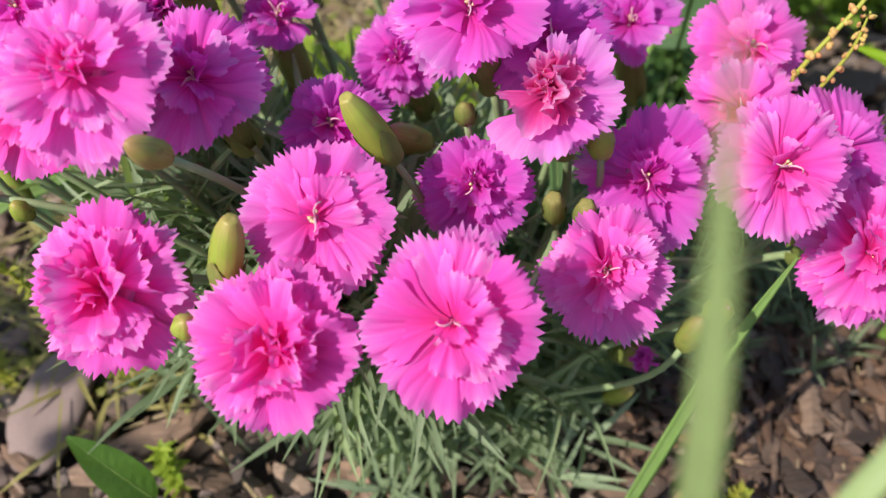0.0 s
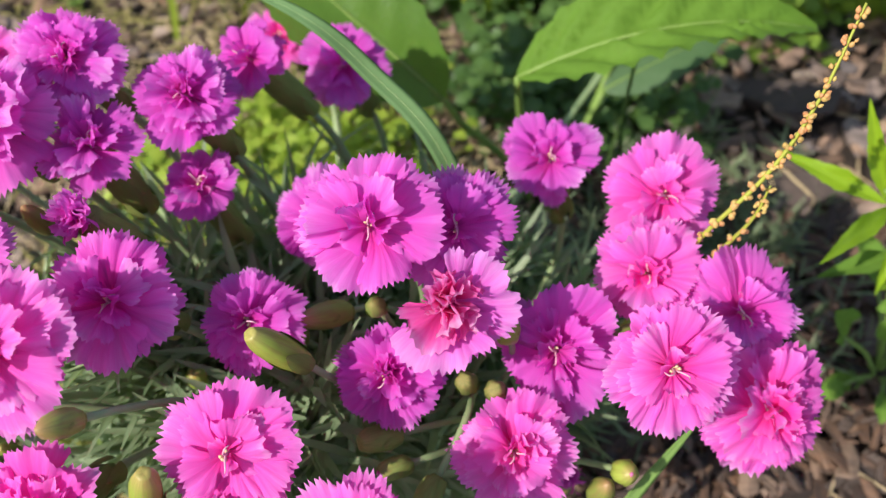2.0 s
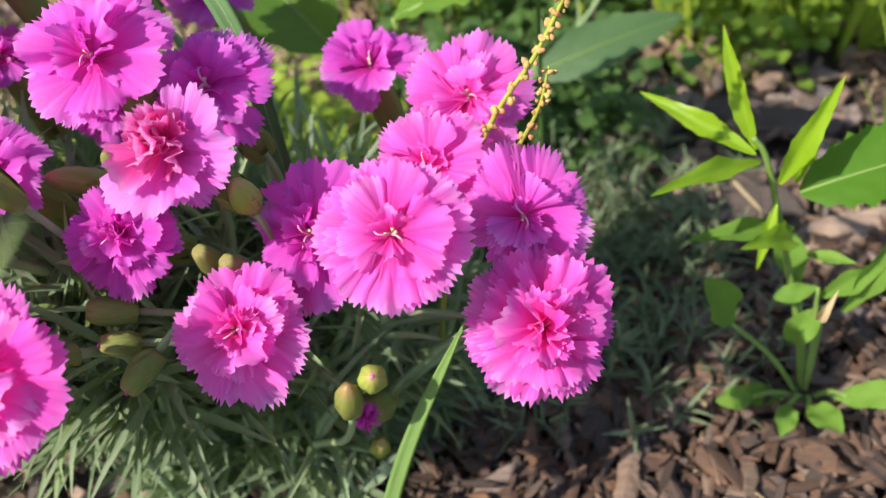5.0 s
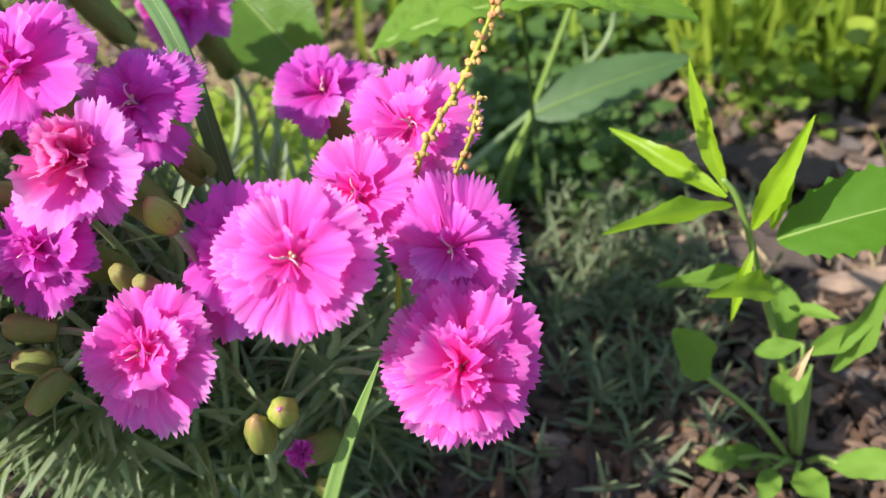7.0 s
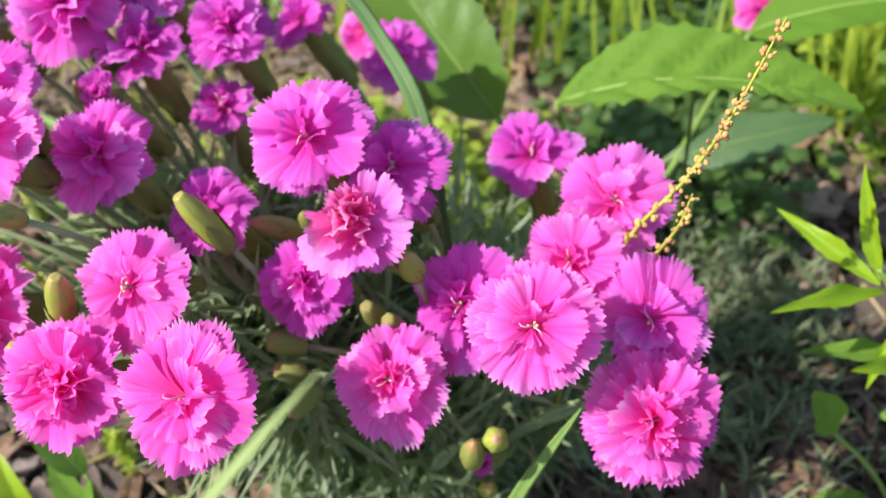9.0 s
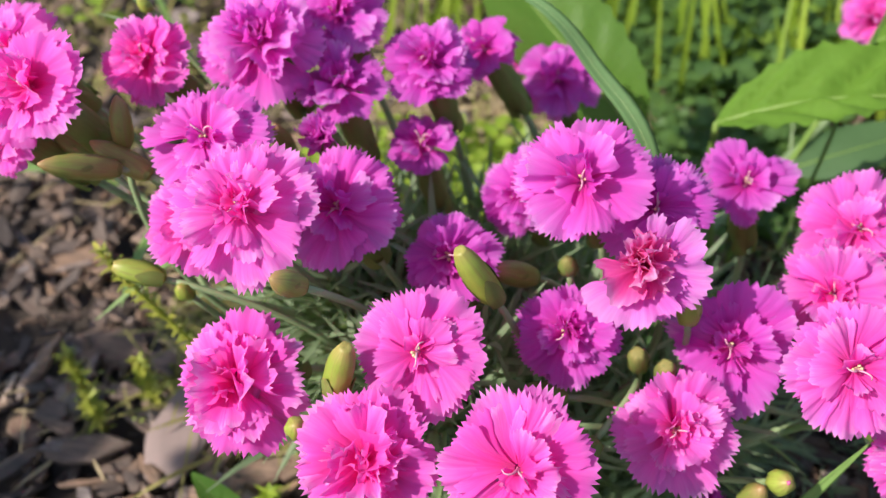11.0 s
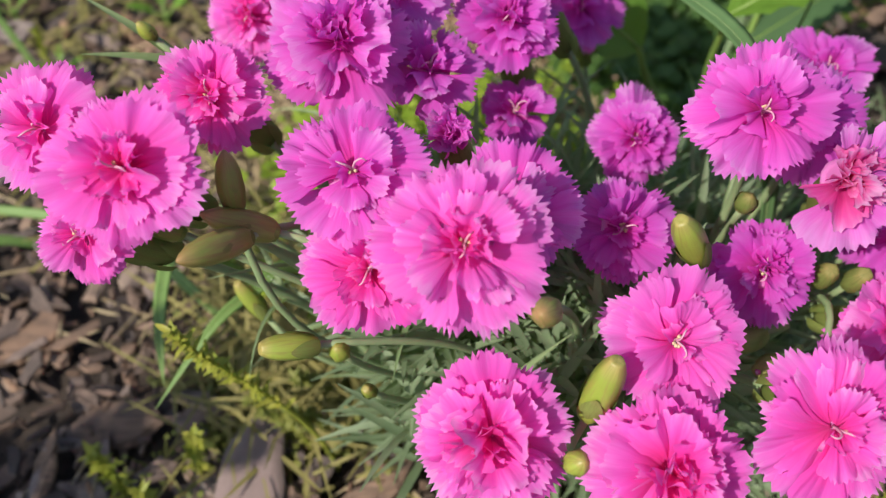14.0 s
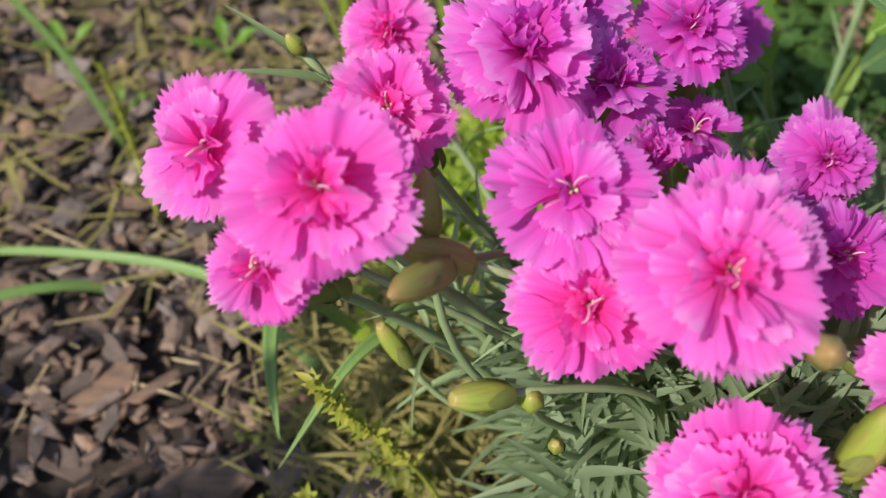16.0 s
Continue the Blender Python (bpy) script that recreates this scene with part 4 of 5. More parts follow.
patch("small dark green weeds behind the flower clump", 0.02, 0.16, 0.34, 0.47, 80, 0.034, 0.0085, 31, CLOVER)
patch("bright yellow-green weeds growing up between the stems", -0.15, 0.03, 0.255, 0.40, 190, 0.046, 0.0065, 36, LIME)
patch("bright yellow-green weeds at the back of the bed", 0.02, 0.75, 0.42, 0.95, 420, 0.055, 0.011, 32, THICKET)
patch("bright yellow-green weeds beyond the lance-leaved weed", 0.12, 0.52, 0.430, 0.66, 150, 0.040, 0.009, 37, THICKET)
patch("dull green weeds between the clump and the far bed", -0.02, 0.16, 0.44, 0.62, 90, 0.046, 0.011, 38, CLOVER)
patch("tall yellow-green weeds among grass at the back", 0.17, 0.55, 0.46, 0.78, 190, 0.085, 0.010, 39, LIME)
patch("sparse weeds on mulch at the far side", -0.75, -0.05, 0.48, 1.2, 90, 0.035, 0.013, 33, LIME)
patch("green weeds in a far carpet", -0.2, 0.9, 0.6, 1.5, 300, 0.06, 0.018, 34, THICKET)
patch("low yellowish moss and seedlings beside the clump", -0.20, -0.06, 0.18, 0.30, 170, 0.016, 0.0030, 35, MOSS, 9)


def back_grass():
    r0 = random.Random(44)
    verts, faces = [], []
    for k in range(6400):
        x, y = (r0.uniform(0.17, 0.72), r0.uniform(0.46, 0.92)) if k % 4 else (r0.uniform(-0.15, 0.75), r0.uniform(0.46, 1.1))
        d = Vector((r0.uniform(-0.6, 0.6), r0.uniform(-0.5, 0.3), 1))
        add_blade(verts, faces, Vector((x, y, 0)), d, Vector((d.x, d.y, 0.2)) + Vector((0, -0.4, 0.2)), r0.uniform(0.06, 0.14), r0.uniform(0.0010, 0.0024), r0.uniform(0, 0.5), 6)
    ob = new("back_grass", mesh_of("back_grass", verts, faces, LIME))
    tagged(ob, "thin bright grass growing behind the flowers", "grass", kind="stuff")


back_grass()


def grass_blade(points, width, label, face=(0, -0.6, 0.8), group="long grass blades", mat=None):
    line = smooth_line(points, 8)
    n = len(line) - 1
    base = Vector(points[0])
    verts, faces, uvs = [], [], []
    for k, p in enumerate(line):
        u = k / n
        d = (line[min(k + 1, n)] - line[max(k - 1, 0)]).normalized()
        x = d.cross(Vector(face)).normalized()
        z = x.cross(d)
        w = width * 0.5 * (0.75 + 0.25 * min(1, u * 3)) * max(0.03, 1 - u ** 5)
        for v in (-1, -0.5, 0, 0.5, 1):
            verts.append(p - base + x * (w * v) + z * (0.35 * w * abs(v)))
            uvs.append((u, 0.5 + v / 2))
        for v in (0.5, 0, -0.5):
            verts.append(p - base + x * (w * v) + z * (0.35 * w * abs(v) - 0.0003))
            uvs.append((u, 0.5 + v / 2))
    for k in range(n):
        for j in range(8):
            a, b = 8 * k + j, 8 * k + (j + 1) % 8
            faces.append((a, b, b + 8, a + 8))
    ob = new("grass_blade", mesh_of("grass_blade", verts, faces, mat or GRASS, uvs))
    ob.matrix_basis = Matrix.Translation(base)
    tagged(ob, label, "grass blade", group)
    rib = new("midrib", tube("midrib", [p - base for p in line], lambda t: 0.03 * width * (1.05 - t), PALE_GRASS, 5))
    rib.parent = ob
    return ob


grass_blade([(0.045, 0.190, 0.0), (0.036, 0.200, 0.12), (0.0246, 0.2164, 0.1732), (0.0037, 0.2360, 0.1900), (-0.0128, 0.244, 0.203), (-0.040, 0.262, 0.205)], 0.0060, "long arching grass blade rising behind the pink flowers", mat=GREY_GRASS)
grass_blade([(0.055, 0.128, 0.0), (0.066, 0.134, 0.055), (0.0772, 0.1413, 0.0985), (0.0930, 0.1500, 0.1420)], 0.0050, "green grass blade leaning under the lowest flowers")
grass_blade([(0.006, 0.006, 0.0), (0.014, 0.018, 0.12), (0.034, 0.034, 0.206), (0.0557, 0.0514, 0.2388), (0.0719, 0.0649, 0.2612)], 0.0036, "pale green grass blade tip standing before the clump", (-0.5, -0.5, 0.7), mat=PALE_GRASS)
grass_blade([(0.046, 0.030, 0.0), (0.036, 0.032, 0.12), (0.022, 0.033, 0.235), (0.0131, 0.034, 0.287)], 0.0040, "pale green blade of grass standing tall by itself", (-0.5, -0.6, 0.6), mat=PALE_GRASS)
grass_blade([(-0.140, 0.240, 0.0), (-0.175, 0.270, 0.030), (-0.21, 0.3065, 0.036), (-0.29, 0.335, 0.034), (-0.36, 0.350, 0.020)], 0.0052, "green grass blade lying over bark mulch")
grass_blade([(-0.250, 0.330, 0.0), (-0.275, 0.325, 0.018), (-0.315, 0.315, 0.024), (-0.36, 0.300, 0.012)], 0.0050, "green grass blade lying low on the mulch")
grass_blade([(-0.260, 0.430, 0.0), (-0.280, 0.450, 0.06), (-0.32, 0.475, 0.11), (-0.37, 0.50, 0.13)], 0.0042, "grey-green grass blade rising from the mulch")
grass_blade([(-0.085, 0.240, 0.0), (-0.096, 0.235, 0.065), (-0.1222, 0.2222, 0.1000), (-0.1337, 0.2114, 0.1040), (-0.1478, 0.1995, 0.1030), (-0.1693, 0.1786, 0.0900)], 0.0050, "bright green grass blade beside the yellow sprig")
grass_blade([(-0.135, 0.275, 0.0), (-0.155, 0.262, 0.055), (-0.168, 0.246, 0.083), (-0.1712, 0.2324, 0.085), (-0.1716, 0.2120, 0.0835), (-0.1708, 0.1950, 0.0780)], 0.0058, "bent grass blade reaching out beside the clump")
grass_blade([(0.105, 0.345, 0.0), (0.104, 0.325, 0.08), (0.102, 0.310, 0.16), (0.105, 0.300, 0.24)], 0.0018, "thin upright grass stalk before the broad leaf")

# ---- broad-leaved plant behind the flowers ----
# Sunlit and shaded copies of the broad leaf: light and shade in the colours.
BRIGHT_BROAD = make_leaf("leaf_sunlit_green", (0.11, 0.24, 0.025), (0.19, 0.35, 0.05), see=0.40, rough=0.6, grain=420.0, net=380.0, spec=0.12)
SHADED_BROAD = make_leaf("leaf_shaded_green", (0.060, 0.125, 0.045), (0.105, 0.190, 0.075), see=0.20, rough=0.5, grain=420.0)
WEED_LEAF = make_leaf("leaf_vivid_green", (0.052, 0.15, 0.010), (0.105, 0.24, 0.02), see=0.30, rough=0.55, grain=420.0, spec=0.15)
SPOON_GREEN = make_leaf("leaf_soft_green", (0.13, 0.25, 0.035), (0.21, 0.36, 0.06), see=0.28, rough=0.6, grain=420.0, spec=0.12)
VEIN = make_leaf("leaf_vein", (0.20, 0.32, 0.06), (0.28, 0.40, 0.10), see=0.1, rough=0.5)


def broad_leaf(owner, base, tip, width, up, droop=0.12, keel=0.25, mat=None, seed=0, serrate=0.05, name="leaf", quilt=0.06):
    """A broad leaf with a sunk midrib, side veins in relief and a toothed edge."""
    b, t = Vector(base), Vector(tip)
    size = (t - b).length
    n, cols = 36, 14
    verts, faces, uvs = [], [], []
    r0 = random.Random(seed)
    ph = r0.uniform(0, 6)
    for i in range(n + 1):
        u = i / n
        w = width / size * 0.5 * math.sin(math.pi * min(1.0, u ** 0.75) * 0.97 + 0.05) ** 0.8
        w = max(w, 0.004)
        for j in range(cols + 1):
            v = -1 + 2 * j / cols
            e = w * (1 + (serrate * (1 if i % 3 == 0 else -0.4) if abs(v) > 0.99 else 0))
            rib = math.sin((u * 8 - abs(v) * 1.3 + 0.35 * math.sin(u * 7 + ph) + (0.18 if v > 0 else 0.0)) * math.pi * 2) * (0.65 + 0.35 * math.sin(u * 17 + 3 * v + ph)) + 0.35 * noise.noise(Vector((u * 26, v * 7, ph)))
            z = droop * (0.25 - (u - 0.5) ** 2) * 4 * 0.5 + keel * abs(v) * w + quilt * w * rib * (1 - abs(v) ** 3) * min(1, abs(v) * 5) * 0.5
            z += 0.10 * w * abs(v) ** 2 * math.sin(u * 9 + ph + 2 * v)
            verts.append((e * v, u, z))
            uvs.append((u, 0.5 + 0.5 * v))
    c = cols + 1
    for i in range(n):
        for j in range(cols):
            faces.append((i * c + j, i * c + j + 1, (i + 1) * c + j + 1, (i + 1) * c + j))
    me = mesh_of(name, verts, faces, mat or BROAD, uvs)
    leaf = part(name, me, owner, frame_of(t - b, up, b, size, size, size, "y"))
    rib = [Vector((0, u / 14, droop * (0.25 - (u / 14 - 0.5) ** 2) * 2 + 0.002)) for u in range(15)]
    r = new("midrib", tube("midrib", rib, lambda q: 0.007 * (1 - 0.85 * q), VEIN, 6))
    r.parent = leaf
    return leaf


def stalk(owner, points, r_from, r_to, mat, name="stalk"):
    line = smooth_line(points, 6)
    part(name, tube(name, line, lambda t: r_from + (r_to - r_from) * t, mat, 7, owner.location), owner, Matrix.Translation(owner.location))


dock = thing("broadleaf_weed", (0.075, 0.335, 0.0), "broad-leaved green weed with long toothed leaves behind the flowers", "plant")
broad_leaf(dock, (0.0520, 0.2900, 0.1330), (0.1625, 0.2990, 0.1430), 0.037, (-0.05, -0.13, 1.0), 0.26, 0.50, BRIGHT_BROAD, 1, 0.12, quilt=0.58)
stalk(dock, [(0.075, 0.335, -0.004), (0.066, 0.318, 0.05), (0.056, 0.302, 0.096), (0.0520, 0.2896, 0.1334)], 0.0022, 0.0013, VEIN)
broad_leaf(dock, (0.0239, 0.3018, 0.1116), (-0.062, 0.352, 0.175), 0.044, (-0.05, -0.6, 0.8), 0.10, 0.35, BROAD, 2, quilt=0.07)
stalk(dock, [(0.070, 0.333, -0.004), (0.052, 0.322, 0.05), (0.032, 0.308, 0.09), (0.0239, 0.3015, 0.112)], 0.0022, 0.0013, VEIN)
# Lower leaf: the big leaf's shade is put into its darker green.
broad_leaf(dock, (0.100, 0.350, 0.066), (0.166, 0.376, 0.082), 0.024, (0, -0.5, 0.85), 0.10, 0.15, SHADED_BROAD, 3, quilt=0.02)
stalk(dock, [(0.080, 0.335, -0.004), (0.086, 0.338, 0.035), (0.100, 0.350, 0.066)], 0.0020, 0.0012, VEIN)
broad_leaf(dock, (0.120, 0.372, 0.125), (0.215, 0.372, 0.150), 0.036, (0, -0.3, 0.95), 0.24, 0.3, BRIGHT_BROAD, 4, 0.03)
stalk(dock, [(0.080, 0.337, -0.004), (0.098, 0.352, 0.06), (0.120, 0.372, 0.125)], 0.0020, 0.0012, VEIN)

# ---- lance-leaved weed ----
LANCE = [blade_mesh("leaf", BRIGHT, width=0.082 + 0.012 * k, bend=0.10 + 0.07 * k, fold=0.35, n=16, peak=0.45, seed=k, serrate=0.10, wave=0.3, cols=6) for k in range(4)]
LANCE.append(blade_mesh("leaf", SPOON_GREEN, width=0.13, bend=0.15, fold=0.3, n=16, peak=0.5, seed=5, serrate=0.05, wave=0.2, cols=6))
SPOON = [blade_mesh("leaf", SPOON_GREEN, width=0.23 + 0.03 * k, bend=0.10 + 0.1 * k, fold=0.2, n=16, peak=0.62, seed=k, serrate=0.03, wave=0.2, cols=6, rounded=True) for k in range(3)]
weed = thing("lance_leaved_weed", (0.215, 0.226, 0.0), "young weed with bright yellow-green lance-shaped leaves on mulch", "plant")
stalk(weed, [(0.215, 0.226, -0.005), (0.203, 0.228, 0.045), (0.188, 0.230, 0.090), (0.1760, 0.2304, 0.124), (0.170, 0.231, 0.133)], 0.0015, 0.0009, VEIN, "stem")


def lance(a, b, up, k=0, wide=1.0):
    p, q = Vector(a), Vector(b)
    s = (q - p).length
    part("leaf", LANCE[k], weed, frame_of(q - p, up, p, s * wide, s, s, "y"))


lance((0.172, 0.231, 0.128), (0.1559, 0.2398, 0.1640), (-0.4, -0.8, 0.2), 0)
lance((0.172, 0.230, 0.127), (0.1370, 0.2450, 0.1390), (0.1, -0.7, 0.7), 0, 1.15)
lance((0.180, 0.226, 0.119), (0.1870, 0.2220, 0.1580), (-0.3, -0.9, 0.2), 1)
lance((0.174, 0.230, 0.124), (0.1405, 0.2000, 0.1410), (0, -0.3, 0.95), 0, 0.95)
lance((0.186, 0.230, 0.116), (0.1870, 0.2300, 0.1460), (-0.2, -0.9, 0.3), 1)
lance((0.182, 0.229, 0.108), (0.1770, 0.2130, 0.0930), (-0.2, -0.7, 0.6), 2, 0.9)
lance((0.190, 0.230, 0.096), (0.1560, 0.2180, 0.1040), (0, -0.3, 0.95), 4, 0.85)
lance((0.196, 0.228, 0.086), (0.2080, 0.2200, 0.0930), (0, -0.4, 0.9), 4, 1.2)
lance((0.205, 0.227, 0.066), (0.2190, 0.2210, 0.0910), (0, -0.6, 0.7), 4, 1.1)
lance((0.214, 0.226, 0.060), (0.2200, 0.2200, 0.1050), (0, -0.8, 0.5), 4, 0.8)
lance((0.190, 0.229, 0.092), (0.1770, 0.2060, 0.1180), (0, -0.5, 0.8), 3, 1.1)
broad_leaf(weed, (0.1880, 0.2290, 0.1130), (0.252, 0.240, 0.132), 0.024, (-0.1, -0.45, 0.85), 0.16, 0.30, WEED_LEAF, 7, 0.12, quilt=0.03)
for spoon_k, (spoon_a, spoon_b) in enumerate((((0.174, 0.213, 0.066), (0.1630, 0.2070, 0.0930)), ((0.208, 0.208, 0.026), (0.2120, 0.1930, 0.0400)), ((0.190, 0.215, 0.020), (0.1780, 0.2080, 0.0270)), ((0.220, 0.210, 0.032), (0.2360, 0.2030, 0.0460)), ((0.206, 0.250, 0.045), (0.1980, 0.2620, 0.0640)), ((0.200, 0.206, 0.030), (0.1960, 0.1930, 0.0340)), ((0.202, 0.224, 0.074), (0.1880, 0.2220, 0.0700)), ((0.207, 0.226, 0.062), (0.1970, 0.2210, 0.0450)), ((0.222, 0.218, 0.018), (0.2330, 0.2140, 0.0280)), ((0.203, 0.220, 0.012), (0.1850, 0.2180, 0.0190)))):
    sa, sb = Vector(spoon_a), Vector(spoon_b)
    ss = (sb - sa).length
    part("spoon_leaf", SPOON[spoon_k % 3], weed, frame_of(sb - sa, (0, -0.5, 0.9), sa, ss, ss, ss, "y"), "rounded dull green leaf")
    stalk(weed, [(0.214, 0.226, 0.002), tuple((Vector((0.214, 0.226, 0.012)) + sa) / 2), tuple(sa)], 0.0012, 0.0008, VEIN, "leaf_stalk")


part("withered_leaf", blade_mesh("withered_leaf", STRAW, width=0.22, bend=0.5, fold=0.8, n=10, peak=0.45, seed=9, cols=4), weed, frame_of((0.05, -0.2, 1), (-0.4, -0.8, 0.2), (0.1955, 0.2000, 0.0870), 0.008, 0.0115, 0.0115, "y"), "dry buff withered leaf")
for far_x, far_y, far_s in ((-0.205, 0.500, 0.5), (-0.300, 0.520, 0.45), (-0.262, 0.455, 0.3)):
    far = thing("seedling", (far_x, far_y, 0.0), "small broad-leaved green seedling on sunlit mulch", "plant", "seedlings on the mulch")
    for far_k in range(4):
        far_a = 1.6 * far_k + far_x * 30
        far_d = Vector((math.cos(far_a), math.sin(far_a), 0.55))
        far_p = Vector((far_x, far_y, 0.012)) + far_d * 0.006
        broad_leaf(far, far_p, far_p + far_d * 0.030 * far_s, 0.015 * far_s, (0, -0.2, 1), 0.15, 0.2, FRESH, 20 + far_k, 0.0)
        stalk(far, [(far_x, far_y, -0.003), (far_x, far_y, 0.008), tuple(far_p)], 0.0012, 0.0009, VEIN)

# ---- feathery stalks and far seedlings ----
def feathery(x, y, tall, label, seed):
    r0 = random.Random(seed)
    ob = thing("feathery_stalk", (x, y, 0), label, "weed", "feathery stalks at the back")
    top = Vector((x + r0.uniform(-0.02, 0.02), y + r0.uniform(-0.02, 0.01), tall))
    stalk(ob, [(x, y, -0.003), tuple(Vector((x, y, tall * 0.5)) + Vector((r0.uniform(-0.006, 0.006), 0, 0))), tuple(top)], 0.0010, 0.0004, BRIGHT, "stem")
    verts, faces = [], []
    for k in range(13):
        u = r0.uniform(0.15, 0.9)
        p = Vector((x, y, 0)).lerp(top, u) - ob.location
        a = r0.uniform(0, 6.28)
        d = Vector((math.cos(a), math.sin(a), r0.uniform(2.5, 5.0)))
        add_blade(verts, faces, p, d, Vector((0, -0.3, 1)), r0.uniform(0.025, 0.050), 0.00035, r0.uniform(-0.2, 0.4), 4)
    part("needle_leaves", mesh_of("needle_leaves", verts, faces, LIME), ob, Matrix.Translation(ob.location))


feathery(0.262, 0.338, 0.100, "thin feathery yellow-green stalk standing on bark mulch", 1)
feathery(0.274, 0.332, 0.090, "thin feathery yellow-green stalk standing on bark mulch", 3)
feathery(0.288, 0.345, 0.105, "thin feathery yellow-green stalk standing on bark mulch", 4)


# ---- sorrel stalk with seeds ----
SEED_MESH = lathe("seed", [(-0.0012, 0.0001), (-0.0010, 0.0005), (-0.0003, 0.0009), (0.0004, 0.0008), (0.0010, 0.0003), (0.0012, 0.0001)], SEED, 8, 0.1, 3)


def sorrel():
    r0 = random.Random(3)
    ob = thing("sorrel_stalk", (0.070, 0.205, 0.0), "thin yellow sorrel stalk beaded with orange-pink seeds", "weed")
    main = smooth_line([(0.070, 0.205, -0.004), (0.080, 0.197, 0.10), (0.0932, 0.1917, 0.1605), (0.1070, 0.1940, 0.188), (0.1155, 0.200, 0.208), (0.1225, 0.2101, 0.2290)], 8)
    side = smooth_line([(0.088, 0.196, 0.118), (0.0970, 0.1920, 0.145), (0.1013, 0.1918, 0.1568), (0.1075, 0.1925, 0.1720), (0.1095, 0.1945, 0.1830)], 8)
    for line, start in ((main, 0.42), (side, 0.40)):
        part("stem", tube("stem", line, lambda t: 0.0008 * (1.3 - 0.9 * t), SORREL, 6, ob.location), ob, Matrix.Translation(ob.location))
        n = len(line) - 1
        whorls = 21 if line is main else 10
        for w in range(whorls):
            u = start + (1 - start) * (w + 0.5) / whorls
            k = min(n - 1, int(u * n))
            p = line[k].lerp(line[k + 1], u * n - k)
            for s in range(r0.randint(4, 7)):
                a = r0.uniform(0, 6.28)
                q = p + Vector((math.cos(a), 0.6 * math.sin(a), r0.uniform(-0.8, 0.3))) * r0.uniform(0.0008, 0.0018)
                rad = r0.uniform(0.65, 1.05) * (1.1 - 0.3 * u)
                part("seed", SEED_MESH, ob, Matrix.Translation(q) @ Euler((r0.uniform(-1, 1), r0.uniform(-1, 1), a)).to_matrix().to_4x4() @ Matrix.Diagonal((rad, rad, rad, 1)))


sorrel()


# ---- small leafy sprigs and seedlings beside the clump ----
def sprig(foot, top, label, seed, leaf=0.006, mat=None, bare=0.10):
    r0 = random.Random(seed)
    f, t = Vector(foot), Vector(top)
    ob = thing("leafy_sprig", f, label, "weed", "small yellow-green sprigs")
    line = bezier(f - Vector((0, 0, 0.003)), f + Vector((0, 0, (t - f).length * 0.4)), t - (t - f) * 0.3, t, 10)
    part("stem", tube("stem", line, lambda q: 0.0010 * (1.2 - 0.8 * q), SORREL, 6, f), ob, Matrix.Translation(f))
    verts, faces = [], []
    for k in range(84):
        u = bare + (1 - bare) * (k / 83) ** 0.7
        i = min(9, int(u * 10))
        p = line[i].lerp(line[i + 1], u * 10 - i) - f
        a = k * 2.4 + r0.uniform(-0.8, 0.8)
        d = (line[i + 1] - line[i]).normalized()
        side = Matrix.Rotation(a, 3, d) @ d.orthogonal().normalized()
        add_blade(verts, faces, p, side + d * 0.7, d, leaf * r0.uniform(0.5, 1.3) * (1.05 - 0.35 * u), r0.uniform(0.0007, 0.0012), r0.uniform(-0.1, 0.5), 3)
    part("leaves", mesh_of("leaves", verts, faces, mat or SPRIG), ob, Matrix.Translation(f))


sprig((-0.120, 0.190, 0.0), (-0.1533, 0.1784, 0.133), "yellow-green stonecrop-like sprig leaning out of the clump", 1, 0.0070, bare=0.45)
sprig((-0.122, 0.206, 0.0), (-0.1335, 0.1920, 0.0500), "yellow-green star-leaved sprig at the foot of the clump", 8, 0.006, MOSS)
sprig((-0.130, 0.200, 0.0), (-0.1442, 0.1954, 0.0600), "yellow-green star-leaved sprig at the foot of the clump", 9, 0.006, MOSS)
sprig((-0.112, 0.222, 0.0), (-0.1300, 0.2104, 0.0450), "yellow-green star-leaved sprig at the foot of the clump", 10, 0.006, MOSS)
sprig((-0.205, 0.190, 0.0), (-0.2084, 0.193, 0.040), "small bright green sprig on dark mulch", 2, 0.007, SPRIG)
sprig((-0.195, 0.180, 0.0), (-0.190, 0.176, 0.035), "small bright green sprig on dark mulch", 3, 0.007, SPRIG)
sprig((-0.098, 0.150, 0.0), (-0.095, 0.146, 0.045), "small yellow-green sprig before the clump", 4, 0.007, LIME)
sprig((-0.065, 0.135, 0.0), (-0.062, 0.132, 0.030), "small yellow-green sprig before the clump", 5, 0.007, LIME)
sprig((0.080, 0.135, 0.0), (0.084, 0.128, 0.045), "small yellow-green sprig under the flowers", 6, 0.007, SPRIG)
sprig((0.092, 0.140, 0.0), (0.100, 0.132, 0.040), "small yellow-green sprig under the flowers", 7, 0.006, SPRIG)

sprig((-0.239, 0.374, 0.0), (-0.261, 0.444, 0.050), "yellowish feathery sprig leaning over bark mulch", 11, 0.007, SPRIG)
sprig((-0.176, 0.196, 0.0), (-0.166, 0.186, 0.055), "yellow-green star-leaved sprig at the foot of the clump", 12, 0.006, SPRIG)

seedling = thing("seedling", (-0.085, 0.122, 0.0), "single oval green leaf of a seedling before the flowers", "plant")
broad_leaf(seedling, (-0.0910, 0.1255, 0.050), (-0.1125, 0.1325, 0.0770), 0.013, (0.3, -0.5, 0.8), 0.10, 0.2, BROAD, 11, 0.0)
